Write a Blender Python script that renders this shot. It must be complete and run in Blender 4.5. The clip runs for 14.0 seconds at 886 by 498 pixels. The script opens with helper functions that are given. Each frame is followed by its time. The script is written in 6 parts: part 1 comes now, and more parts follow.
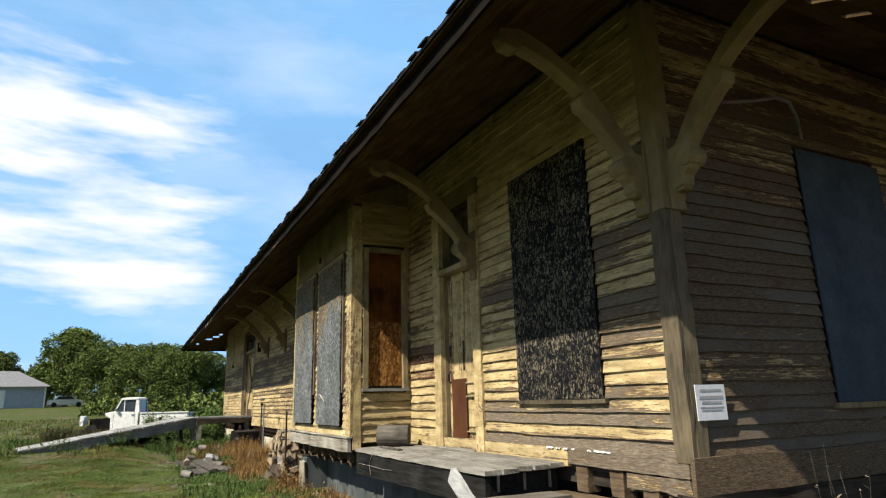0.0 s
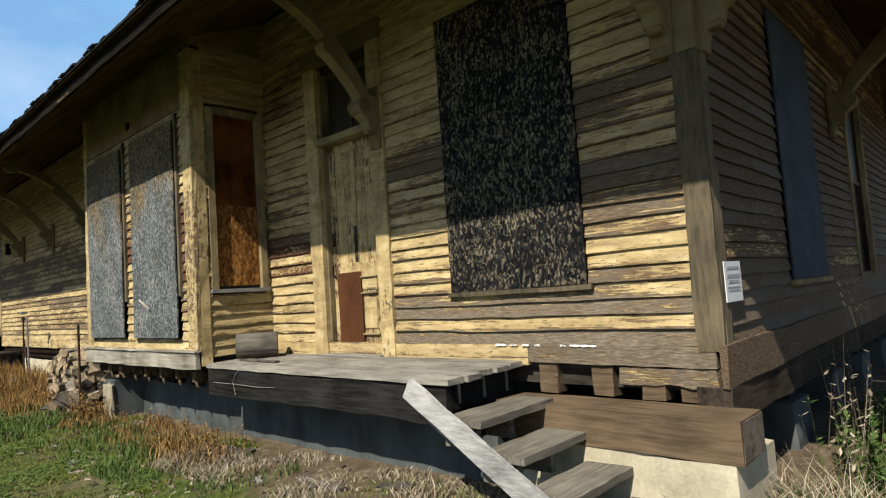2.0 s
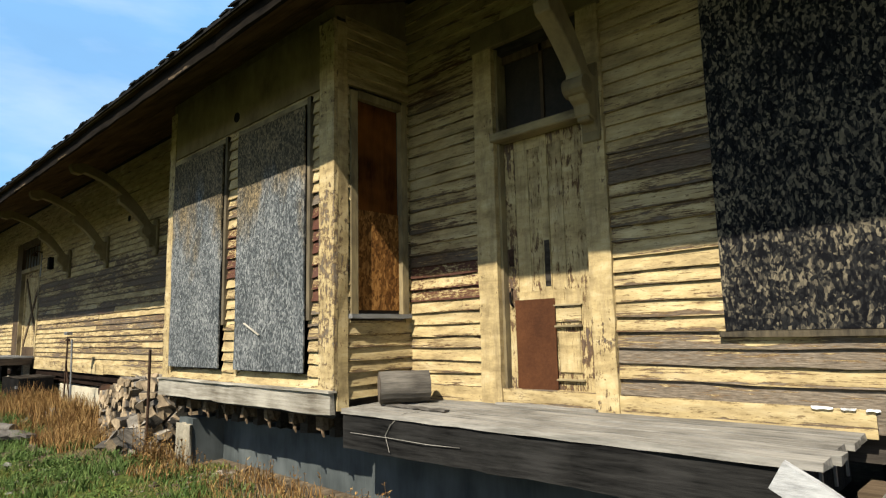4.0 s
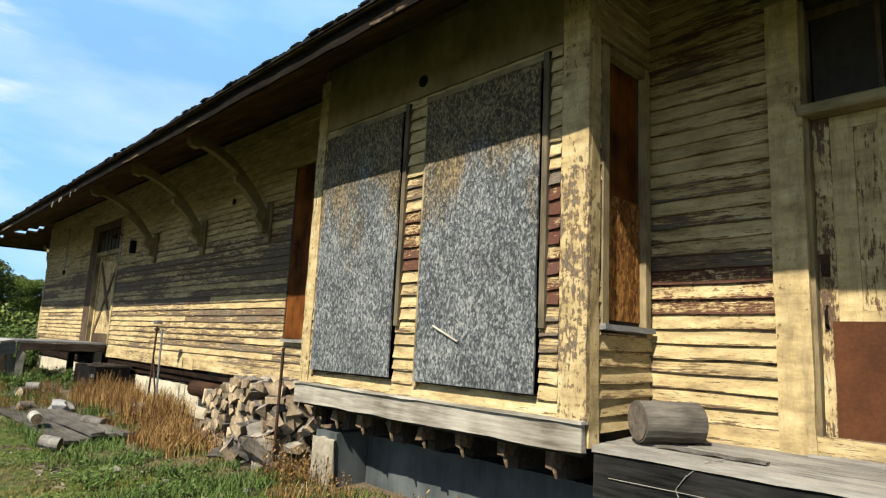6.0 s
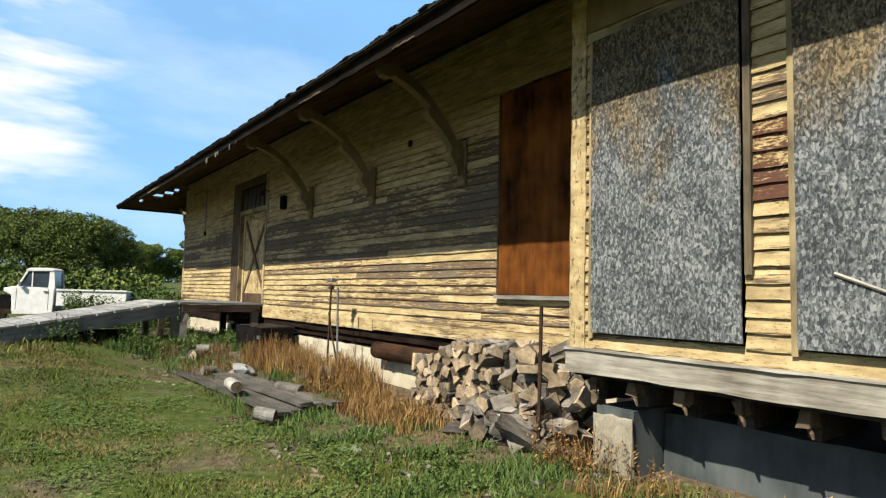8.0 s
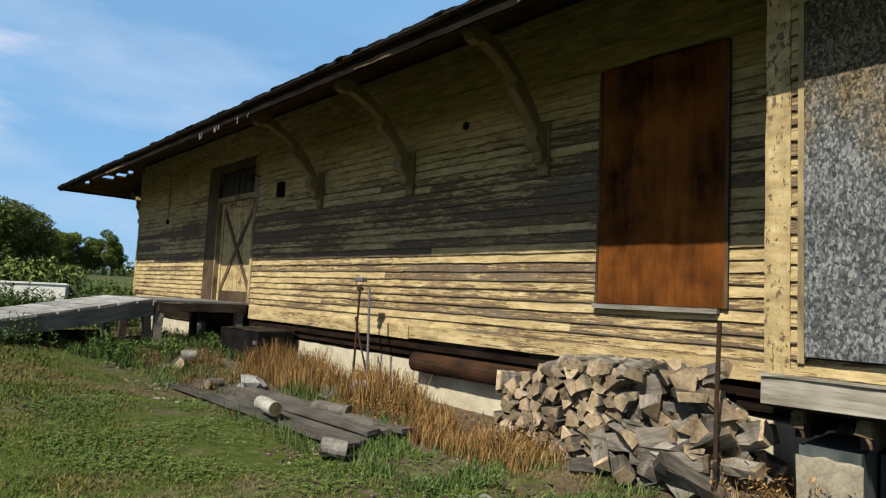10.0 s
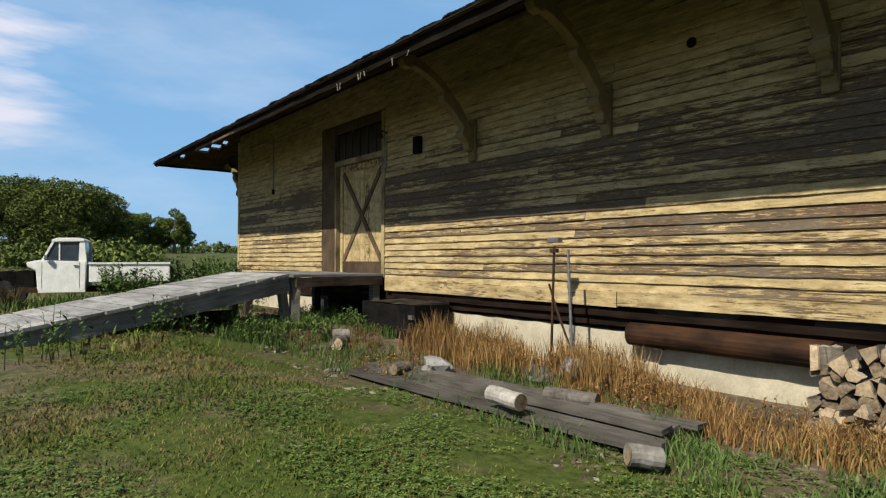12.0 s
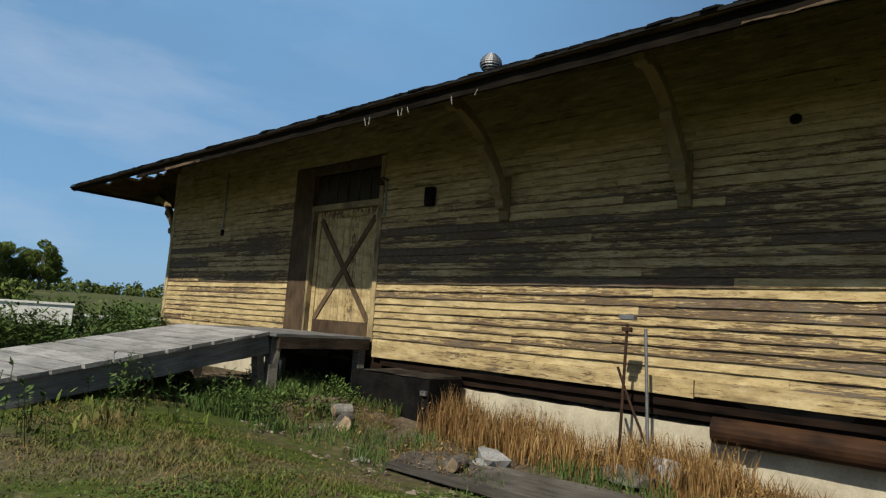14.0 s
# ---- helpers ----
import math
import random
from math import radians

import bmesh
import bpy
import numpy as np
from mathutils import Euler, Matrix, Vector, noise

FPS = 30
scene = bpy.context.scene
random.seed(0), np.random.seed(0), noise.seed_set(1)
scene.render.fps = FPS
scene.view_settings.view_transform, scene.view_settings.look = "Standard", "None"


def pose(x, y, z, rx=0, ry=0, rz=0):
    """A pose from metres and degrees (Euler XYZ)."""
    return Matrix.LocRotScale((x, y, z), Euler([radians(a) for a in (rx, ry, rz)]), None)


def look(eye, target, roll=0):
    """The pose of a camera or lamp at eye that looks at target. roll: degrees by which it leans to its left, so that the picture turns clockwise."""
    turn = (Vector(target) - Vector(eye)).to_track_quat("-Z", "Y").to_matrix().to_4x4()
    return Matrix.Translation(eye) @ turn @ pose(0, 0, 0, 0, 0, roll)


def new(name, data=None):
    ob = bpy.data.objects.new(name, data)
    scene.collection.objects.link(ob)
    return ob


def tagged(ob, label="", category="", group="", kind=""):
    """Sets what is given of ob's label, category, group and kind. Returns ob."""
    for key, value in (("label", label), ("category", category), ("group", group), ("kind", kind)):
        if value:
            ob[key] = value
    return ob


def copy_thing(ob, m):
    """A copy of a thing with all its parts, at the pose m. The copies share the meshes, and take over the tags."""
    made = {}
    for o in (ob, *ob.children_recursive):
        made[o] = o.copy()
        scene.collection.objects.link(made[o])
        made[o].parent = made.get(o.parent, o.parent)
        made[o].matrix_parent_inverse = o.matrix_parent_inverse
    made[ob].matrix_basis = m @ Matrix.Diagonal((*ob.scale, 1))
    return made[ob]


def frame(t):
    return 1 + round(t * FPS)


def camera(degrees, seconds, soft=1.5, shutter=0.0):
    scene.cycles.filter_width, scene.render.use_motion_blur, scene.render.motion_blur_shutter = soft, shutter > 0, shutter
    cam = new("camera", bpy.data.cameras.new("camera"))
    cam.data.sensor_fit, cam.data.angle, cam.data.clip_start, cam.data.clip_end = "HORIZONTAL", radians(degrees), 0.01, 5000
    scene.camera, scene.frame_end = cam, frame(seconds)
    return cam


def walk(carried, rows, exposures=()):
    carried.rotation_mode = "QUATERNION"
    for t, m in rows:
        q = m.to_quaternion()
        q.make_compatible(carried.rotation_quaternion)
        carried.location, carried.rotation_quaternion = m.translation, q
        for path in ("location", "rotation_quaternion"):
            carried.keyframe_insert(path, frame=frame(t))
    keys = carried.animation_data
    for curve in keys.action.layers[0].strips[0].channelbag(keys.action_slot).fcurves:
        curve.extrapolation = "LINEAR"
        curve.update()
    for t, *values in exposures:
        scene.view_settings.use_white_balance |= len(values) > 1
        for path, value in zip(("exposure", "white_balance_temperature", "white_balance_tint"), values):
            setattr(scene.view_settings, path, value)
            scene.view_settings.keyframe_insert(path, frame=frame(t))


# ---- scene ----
cam = camera(72.2, 14.0, 1.25)
METRES, EYE, TILT, LEAN, TURN = 14.75, 1.475, 0.0, 0.0, -26.6
ROWS = [
    (0.0, 0.0, 0.0, 0.0, 0.36, 14.02, 1.45),
    (0.5, -0.0202, 0.0256, -0.0006, -4.94, 10.8, 1.13),
    (1.0, -0.0374, 0.0556, 0.002, -11.11, 10.87, 0.87),
    (1.5, -0.0582, 0.0798, 0.0008, -17.08, 0.98, -0.5),
    (2.0, -0.0753, 0.109, -0.0002, -20.32, 4.04, 3.91),
    (4.5, -0.1681, 0.257, 0.0023, -21.2, 9.29, 0.14),
    (5.0, -0.1885, 0.2815, 0.0036, -23.82, 11.69, -0.63),
    (5.5, -0.2085, 0.312, 0.0021, -18.96, 8.98, 1.01),
    (6.0, -0.2311, 0.3394, -0.0004, -17.65, 9.01, -2.74),
    (6.5, -0.2522, 0.37, -0.0012, -12.19, 7.15, 1.21),
    (7.0, -0.2774, 0.399, -0.0018, -11.51, 7.83, -1.71),
    (7.5, -0.3017, 0.4258, -0.0029, -10.28, 3.78, 0.29),
    (8.0, -0.3255, 0.4536, -0.0024, -9.72, 4.31, -1.46),
    (10.5, -0.4463, 0.5807, -0.0023, -17.1, 4.52, -2.78),
    (11.0, -0.4714, 0.6094, -0.0042, -9.2, 5.48, 0.69),
    (11.5, -0.4952, 0.6414, -0.0049, -10.69, 1.44, -1.2),
    (12.0, -0.5194, 0.6711, -0.0049, -11.76, 0.97, -0.06),
    (12.5, -0.5429, 0.7006, -0.0015, -13.76, 5.94, 1.32),
    (13.0, -0.5663, 0.7265, -0.0024, -20.38, 6.19, -2.42),
    (13.5, -0.5921, 0.755, -0.0025, -19.97, 6.51, -1.55),
    (14.0, -0.6188, 0.7773, -0.0022, -22.39, 6.94, -3.85),
]
EXPOSURES = [(0.0, 1.05), (1.5, 0.87), (2.2, 0.87), (4.5, 1.15), (5.5, 1.12), (6.5, 1.27), (8.0, 1.08), (10.5, 0.64), (12.0, 0.62), (13.0, 0.42), (14.0, 0.3)]
walk(cam, [(t, pose(0, 0, EYE, TILT, LEAN, TURN) @ pose(METRES * x, METRES * y, METRES * z, 90 + pitch, roll, yaw)) for t, x, y, z, yaw, pitch, roll in ROWS], EXPOSURES)

# ---- light ----
SUN_FROM = Vector((-1.0, -0.27, 1.083)).normalized()
sun = new("sun", bpy.data.lights.new("sun", "SUN"))
sun.data.energy, sun.data.angle, sun.data.color = 5.0, radians(0.6), (1.0, 0.93, 0.8)
sun.matrix_world = look(SUN_FROM * 50, (0, 0, 0))

world = bpy.data.worlds.new("world")
scene.world = world
world.use_nodes = True
wn, wl = world.node_tree.nodes, world.node_tree.links
wn.clear()
w_out = wn.new("ShaderNodeOutputWorld")
w_bg = wn.new("ShaderNodeBackground")
w_sky = wn.new("ShaderNodeTexSky")
w_sky.sky_type, w_sky.sun_disc = "NISHITA", False
w_sky.sun_elevation = math.asin(SUN_FROM.z)
w_sky.sun_rotation = math.atan2(SUN_FROM.x, SUN_FROM.y)
w_sky.air_density, w_sky.dust_density, w_sky.ozone_density = 1.0, 0.6, 3.0
w_bg.inputs["Strength"].default_value = 0.07
w_tc = wn.new("ShaderNodeTexCoord")


def sky_math(op, a, b):
    m = wn.new("ShaderNodeMath")
    m.operation = op
    for k, v in ((0, a), (1, b)):
        if isinstance(v, (int, float)):
            m.inputs[k].default_value = v
        else:
            wl.new(v, m.inputs[k])
    return m.outputs[0]


def sky_noise(scale, stretch, turn, shift, detail=6.0):
    m, t = wn.new("ShaderNodeMapping"), wn.new("ShaderNodeTexNoise")
    m.inputs["Scale"].default_value, m.inputs["Rotation"].default_value, m.inputs["Location"].default_value = stretch, turn, shift
    t.inputs["Scale"].default_value, t.inputs["Detail"].default_value, t.inputs["Roughness"].default_value = scale, detail, 0.55
    wl.new(w_tc.outputs["Generated"], m.inputs["Vector"])
    wl.new(m.outputs["Vector"], t.inputs["Vector"])
    return t.outputs["Fac"]


def sky_towards(direction, lo, hi, most):
    d, r = wn.new("ShaderNodeVectorMath"), wn.new("ShaderNodeMapRange")
    d.operation, r.interpolation_type = "DOT_PRODUCT", "SMOOTHSTEP"
    d.inputs[1].default_value = direction
    r.inputs["From Min"].default_value, r.inputs["From Max"].default_value = lo, hi
    r.inputs["To Max"].default_value = most
    wl.new(w_tc.outputs["Generated"], d.inputs[0])
    wl.new(d.outputs["Value"], r.inputs["Value"])
    return r.outputs["Result"]


def sky_mix(fac, under, colour):
    m = wn.new("ShaderNodeMix")
    m.data_type = "RGBA"
    m.inputs["B"].default_value = (*colour, 1)
    wl.new(fac, m.inputs["Factor"])
    wl.new(under, m.inputs["A"])
    return m.outputs["Result"]


# blue glow added over the northern half of the sky to brighten it there only, wisps in it, and one bank of white cloud
# low in the north
north_glow = sky_math("MULTIPLY", sky_towards((0.25, 0.92, 0.30), 0.35, 0.92, 0.72), sky_math("ADD", sky_noise(1.6, (1.0, 1.0, 2.4), (0, 0.3, 0), (2.0, 0, 0)), 0.5))
sky_colour = sky_mix(north_glow, w_sky.outputs["Color"], (2.3, 4.9, 8.2))
wisp = sky_math("SUBTRACT", sky_noise(2.2, (1.5, 1.0, 5.0), (0.0, 0.5, 0.2), (0.7, 0.0, 0.2)), 0.46)
wisp = sky_math("MULTIPLY", wisp, sky_towards((0.15, 0.95, 0.27), 0.80, 0.99, 1.15))
sky_colour = sky_mix(sky_math("MAXIMUM", wisp, 0.0), sky_colour, (7.0, 7.6, 8.8))
bank = sky_noise(2.6, (1.2, 1.0, 5.5), (0.0, 0.42, 0.3), (0.3, 0.0, 0.35), 5.0)
bank = sky_math("MULTIPLY", sky_math("SUBTRACT", sky_math("ADD", bank, sky_towards((-0.10, 0.952, 0.29), 0.955, 0.997, 0.20)), 0.62), 5.0)
bank = sky_math("MULTIPLY", sky_math("MAXIMUM", bank, 0.0), sky_towards((-0.10, 0.952, 0.29), 0.955, 0.99, 1.0))
sky_colour = sky_mix(sky_math("MINIMUM", bank, 0.78), sky_colour, (8.2, 8.0, 8.8))
wl.new(sky_colour, w_bg.inputs["Color"])
wl.new(w_bg.outputs["Background"], w_out.inputs["Surface"])


# ---- materials ----
class Nodes:
    """A small builder for one principled material in object space."""

    def __init__(self, name, rough=0.85, metal=0.0):
        self.mat = bpy.data.materials.new(name)
        self.mat.use_nodes = True
        self.n, self.l = self.mat.node_tree.nodes, self.mat.node_tree.links
        self.b = self.n["Principled BSDF"]
        self.b.inputs["Roughness"].default_value = rough
        self.b.inputs["Metallic"].default_value = metal
        self.b.inputs["Specular IOR Level"].default_value = 0.12
        self.tc = self.n.new("ShaderNodeTexCoord")
        self.info = self.n.new("ShaderNodeObjectInfo")
        self.geo = self.n.new("ShaderNodeNewGeometry")

    def coords(self, scale=(1, 1, 1), per_object=0.0):
        m = self.n.new("ShaderNodeMapping")
        m.inputs["Scale"].default_value = scale
        self.l.new(self.tc.outputs["Object"], m.inputs["Vector"])
        if per_object:
            mul = self.math("MULTIPLY", self.info.outputs["Random"], per_object)
            self.l.new(mul, m.inputs["Location"])
        return m.outputs["Vector"]

    def noise(self, vec, scale=1.0, detail=5.0, rough=0.6, distort=0.0):
        t = self.n.new("ShaderNodeTexNoise")
        t.inputs["Scale"].default_value, t.inputs["Detail"].default_value = scale, detail
        t.inputs["Roughness"].default_value, t.inputs["Distortion"].default_value = rough, distort
        self.l.new(vec, t.inputs["Vector"])
        return t.outputs["Fac"]

    def cells(self, vec, scale, color=True):
        t = self.n.new("ShaderNodeTexVoronoi")
        t.inputs["Scale"].default_value = scale
        self.l.new(vec, t.inputs["Vector"])
        return t.outputs["Color"] if color else t.outputs["Distance"]

    def ramp(self, fac, stops):
        r = self.n.new("ShaderNodeValToRGB")
        e = r.color_ramp.elements
        while len(e) < len(stops):
            e.new(0.5)
        for s, (p, c) in zip(e, stops):
            s.position = p
            s.color = (c, c, c, 1) if isinstance(c, (int, float)) else (*c, 1)
        self.l.new(fac, r.inputs["Fac"])
        return r.outputs["Color"]

    def math(self, op, a, b=0.0):
        m = self.n.new("ShaderNodeMath")
        m.operation = op
        for k, v in ((0, a), (1, b)):
            if isinstance(v, (int, float)):
                m.inputs[k].default_value = v
            else:
                self.l.new(v, m.inputs[k])
        return m.outputs[0]

    def mix(self, fac, a, b, blend="MIX"):
        m = self.n.new("ShaderNodeMix")
        m.data_type, m.blend_type = "RGBA", blend
        for key, v in (("Factor", fac), ("A", a), ("B", b)):
            if isinstance(v, (int, float)):
                m.inputs[key].default_value = v
            elif isinstance(v, tuple):
                m.inputs[key].default_value = (*v, 1)
            else:
                self.l.new(v, m.inputs[key])
        return m.outputs["Result"]

    def axis(self, which):
        s = self.n.new("ShaderNodeSeparateXYZ")
        self.l.new(self.tc.outputs["Object"], s.inputs[0])
        return s.outputs[which]

    def done(self, color, bump=None, strength=0.3, distance=0.01):
        self.l.new(color, self.b.inputs["Base Color"])
        if bump is not None:
            b = self.n.new("ShaderNodeBump")
            b.inputs["Strength"].default_value, b.inputs["Distance"].default_value = strength, distance
            self.l.new(bump, b.inputs["Height"])
            self.l.new(b.outputs["Normal"], self.b.inputs["Normal"])
        return self.mat


def wood(name, dark, light, grain=(30, 3, 30), rough=0.9, patch=0.5, random_tone=0.25):
    """Weathered timber: fine grain along one axis, large stains, and a tone for each piece."""
    m = Nodes(name, rough)
    fine = m.noise(m.coords(grain, 7.0), 1.0, 8, 0.7)
    big = m.noise(m.coords((1.3, 1.3, 1.3), 3.0), 1.6, 3, 0.5)
    fac = m.math("ADD", m.math("MULTIPLY", fine, 1 - patch), m.math("MULTIPLY", big, patch))
    c = m.ramp(fac, [(0.36, dark), (0.62, light)])
    tone = m.math("ADD", m.math("MULTIPLY", m.info.outputs["Random"], random_tone), 1 - random_tone / 2)
    g = m.n.new("ShaderNodeCombineColor")
    for k in range(3):
        m.l.new(tone, g.inputs[k])
    c = m.mix(1.0, c, g.outputs[0], "MULTIPLY")
    return m.done(c, fine, 0.5, 0.006)


def speckled(name, a, b, scale=4.0, rough=0.9, metal=0.0, bump=0.3, fine=40.0):
    m = Nodes(name, rough, metal)
    big = m.noise(m.coords(), scale, 6, 0.65)
    small = m.noise(m.coords(), fine, 4, 0.7)
    fac = m.math("ADD", m.math("MULTIPLY", big, 0.65), m.math("MULTIPLY", small, 0.35))
    return m.done(m.ramp(fac, [(0.35, a), (0.65, b)]), small, bump, 0.008)


def siding_paint(name, grain, maroon=0.0, worn=0.0, even=False, silver=0.0, specks=0.75, foot=None):
    """Cream paint that peels off weathered clapboards: hardly under the eaves, most where rain and sun reach."""
    m = Nodes(name, 0.8)
    gx, gy, gz = grain
    flake = m.noise(m.coords((gx * 1.3, gy * 1.3, gz * 1.5), 9.0), 1.0, 9, 0.74)
    streak = m.noise(m.coords((gx * 0.8, gy * 0.6, gz * 4.0), 6.0), 1.0, 6, 0.68)
    flake = m.math("ADD", m.math("MULTIPLY", m.math("SUBTRACT", flake, 0.5), 0.72), m.math("MULTIPLY", m.math("SUBTRACT", streak, 0.5), 0.68))
    flake = m.math("ADD", flake, 0.5)
    area = m.noise(m.coords((0.55, 0.55, 1.3)), 1.0, 4, 0.55)
    board = m.info.outputs["Random"]
    z = m.axis("Z")
    height = m.ramp(m.math("MULTIPLY", z, 0.2), [(0.18, 0.47 + worn), (0.33, 0.41 + worn), (0.385, 0.45 + worn), (0.43, 0.53 + worn), (0.54, 0.53 + worn), (0.60, 0.40 + worn), (0.76, 0.27 + worn)])
    if even:
        height = m.math("ADD", 0.47 + worn, 0.0)
    bare = m.math("ADD", height, m.math("MULTIPLY", m.math("SUBTRACT", area, 0.5), 0.62))
    bare = m.math("ADD", bare, m.math("MULTIPLY", m.math("SUBTRACT", board, 0.5), 0.27))
    if foot is not None:
        course = m.math("FRACT", m.math("DIVIDE", m.math("SUBTRACT", z, foot), 0.107))
        bare = m.math("ADD", bare, m.ramp(course, [(0.0, 0.17), (0.14, 0.05), (0.32, -0.02), (0.8, -0.02), (1.0, 0.06)]))
    lim = m.math("SUBTRACT", bare, flake)
    mask = m.ramp(lim, [(0.0, 0.0), (0.045, 1.0)])
    grainy = m.noise(m.coords((gx * 5, gy * 3, gz * 6), 5.0), 1.0, 6, 0.7)
    timber = m.ramp(grainy, [(0.3, (0.023, 0.0165, 0.0105)), (0.5, (0.083, 0.059, 0.038)), (0.7, (0.178, 0.132, 0.085))])
    tint = m.noise(m.coords((0.8, 0.8, 2.5), 4.0), 1.0, 2)
    timber = m.mix(m.ramp(tint, [(0.50, 0.0), (0.66, 0.75)]), timber, (0.105, 0.092, 0.074))
    red = m.noise(m.coords((0.9, 0.9, 2.2), 2.0), 1.0, 3)
    timber = m.mix(m.ramp(red, [(0.58, 0.0), (0.68, 0.6)]), timber, (0.075, 0.028, 0.016))
    if maroon:
        timber = m.mix(maroon, timber, (0.0645, 0.0188, 0.0134))
    if silver:
        grey = m.ramp(grainy, [(0.3, (0.045, 0.036, 0.026)), (0.52, (0.125, 0.102, 0.075)), (0.7, (0.23, 0.19, 0.14))])
        timber = m.mix(silver, timber, grey)
    dirt = m.noise(m.coords((3, 3, 9), 2.0), 1.0, 6, 0.7)
    paint = m.ramp(dirt, [(0.3, (0.19, 0.140, 0.068)), (0.5, (0.362, 0.277, 0.135)), (0.72, (0.495, 0.405, 0.230))])
    grime = m.noise(m.coords((gx * 0.35, gy * 0.35, gz * 0.55), 8.0), 1.0, 7, 0.66)
    paint = m.mix(m.ramp(grime, [(0.42, 0.0), (0.58, 0.36), (0.72, 0.78)]), paint, (0.132, 0.098, 0.054))
    rim = m.ramp(lim, [(0.0, 0.0), (0.02, 0.8), (0.09, 0.0)])
    c = m.mix(mask, paint, timber)
    dash = m.noise(m.coords((gx * 1.6, gy * 1.6, gz * 2.2), 11.0), 1.0, 4, 0.7)
    c = m.mix(m.ramp(dash, [(0.60, 0.0), (0.66, specks)]), c, (0.085, 0.052, 0.024))
    c = m.mix(rim, c, (0.105, 0.055, 0.018))
    speck = m.noise(m.coords((gx * 6, gy * 6, gz * 4), 3.0), 1.0, 3, 0.6)
    c = m.mix(m.ramp(speck, [(0.62, 0.0), (0.70, specks)]), c, (0.07, 0.045, 0.02))
    bump = m.math("SUBTRACT", m.math("MULTIPLY", grainy, 0.5), mask)
    return m.done(c, bump, 0.6, 0.004)


def flake_board(name, lo, mid, hi, stretch, rough=0.85, tan=0.0):
    """Oriented strand board under thin old paint: overlapping flakes."""
    m = Nodes(name, rough)
    swirl = m.n.new("ShaderNodeTexNoise")
    swirl.inputs["Scale"].default_value, swirl.inputs["Detail"].default_value = 9.0, 2.0
    m.l.new(m.tc.outputs["Object"], swirl.inputs["Vector"])

    def bent(k):
        v = m.n.new("ShaderNodeVectorMath")
        v.operation = "MULTIPLY_ADD"
        m.l.new(swirl.outputs["Color"], v.inputs[0])
        v.inputs[1].default_value = (1.7 * k, 1.7 * k, 2.4 * k)
        m.l.new(m.coords(tuple(s * k for s in stretch)), v.inputs[2])
        return v.outputs[0]

    a = m.cells(bent(1.0), 1.0)
    b = m.cells(bent(1.7), 1.0)
    s1, s2 = m.n.new("ShaderNodeSeparateColor"), m.n.new("ShaderNodeSeparateColor")
    m.l.new(a, s1.inputs[0]), m.l.new(b, s2.inputs[0])
    fac = m.math("ADD", m.math("MULTIPLY", s1.outputs[0], 0.55), m.math("MULTIPLY", s2.outputs[1], 0.45))
    stain = m.noise(m.coords((1, 1, 1)), 2.2, 5, 0.6)
    fac = m.math("ADD", fac, m.math("MULTIPLY", m.math("SUBTRACT", stain, 0.5), 0.7))
    c = m.ramp(fac, [(0.22, lo), (0.55, mid), (0.92, hi)])
    if tan:
        water = m.math("ADD", m.noise(m.coords((2.2, 2.2, 1.0)), 1.0, 5, 0.65), m.math("MULTIPLY", m.math("SUBTRACT", m.axis("Z"), 2.75), 0.24))
        c = m.mix(m.ramp(water, [(0.40, 0.0), (0.58, tan)]), c, (1.0, 0.74, 0.44), "MULTIPLY")
    return m.done(c, fac, 0.3, 0.004)


M = {}
M["siding_w"] = siding_paint("peeling_cream_paint", (14, 4.5, 26), 0.0, 0.0, False, 0.25, 0.75, 1.03)
M["table"] = siding_paint("mottled_base_board", (12, 3.6, 18), 0.0, 0.10, True, 0.8, 0.5)
M["siding_s"] = siding_paint("peeling_cream_paint_end", (4.5, 14, 26), 0.0, 0.27, False, 0.0, 0.75, 1.03)
M["siding_bay"] = siding_paint("peeling_cream_paint_bay", (4.5, 14, 26), 0.0, -0.07, False, 0.0, 0.75, 0.95)
M["siding_red"] = siding_paint("peeling_cream_over_maroon", (18, 18, 30), 0.75, 0.045, False, 0.0, 0.6, 1.03)
M["trim"] = wood("worn_cream_trim", (0.0753, 0.0591, 0.0376), (0.28, 0.22, 0.113), (25, 25, 5), 0.85, 0.6)
M["trim_y"] = wood("worn_cream_trim_level", (0.0753, 0.0591, 0.0376), (0.269, 0.215, 0.118), (25, 4, 25), 0.85, 0.6)
M["post"] = siding_paint("flaking_cream_post", (30, 30, 5), 0.0, -0.085, True, 0.9, 0.35)
M["corner"] = wood("grey_corner_board", (0.032, 0.0275, 0.0206), (0.137, 0.11, 0.0685), (30, 30, 4), 0.9, 0.5)
M["soffit"] = wood("brown_soffit", (0.026, 0.016, 0.008), (0.092, 0.058, 0.026), (22, 2, 22), 0.9, 0.5)
M["bracket"] = wood("cream_bracket", (0.095, 0.072, 0.038), (0.185, 0.145, 0.075), (12, 12, 6), 0.85, 0.6)
M["grey_wood"] = wood("silver_grey_planks", (0.072, 0.066, 0.056), (0.235, 0.220, 0.190), (40, 3, 40), 0.92, 0.4)
M["step_wood"] = wood("brown_grey_step_planks", (0.040, 0.035, 0.028), (0.165, 0.150, 0.124), (3, 42, 42), 0.92, 0.4)
M["grey_wood_x"] = wood("silver_grey_planks_across", (0.0645, 0.0645, 0.0618), (0.193, 0.193, 0.186), (3, 40, 40), 0.92, 0.4)
M["dark_wood"] = wood("dark_rotting_beam", (0.00966, 0.00806, 0.00645), (0.0538, 0.0457, 0.0376), (30, 3, 30), 0.9, 0.5)
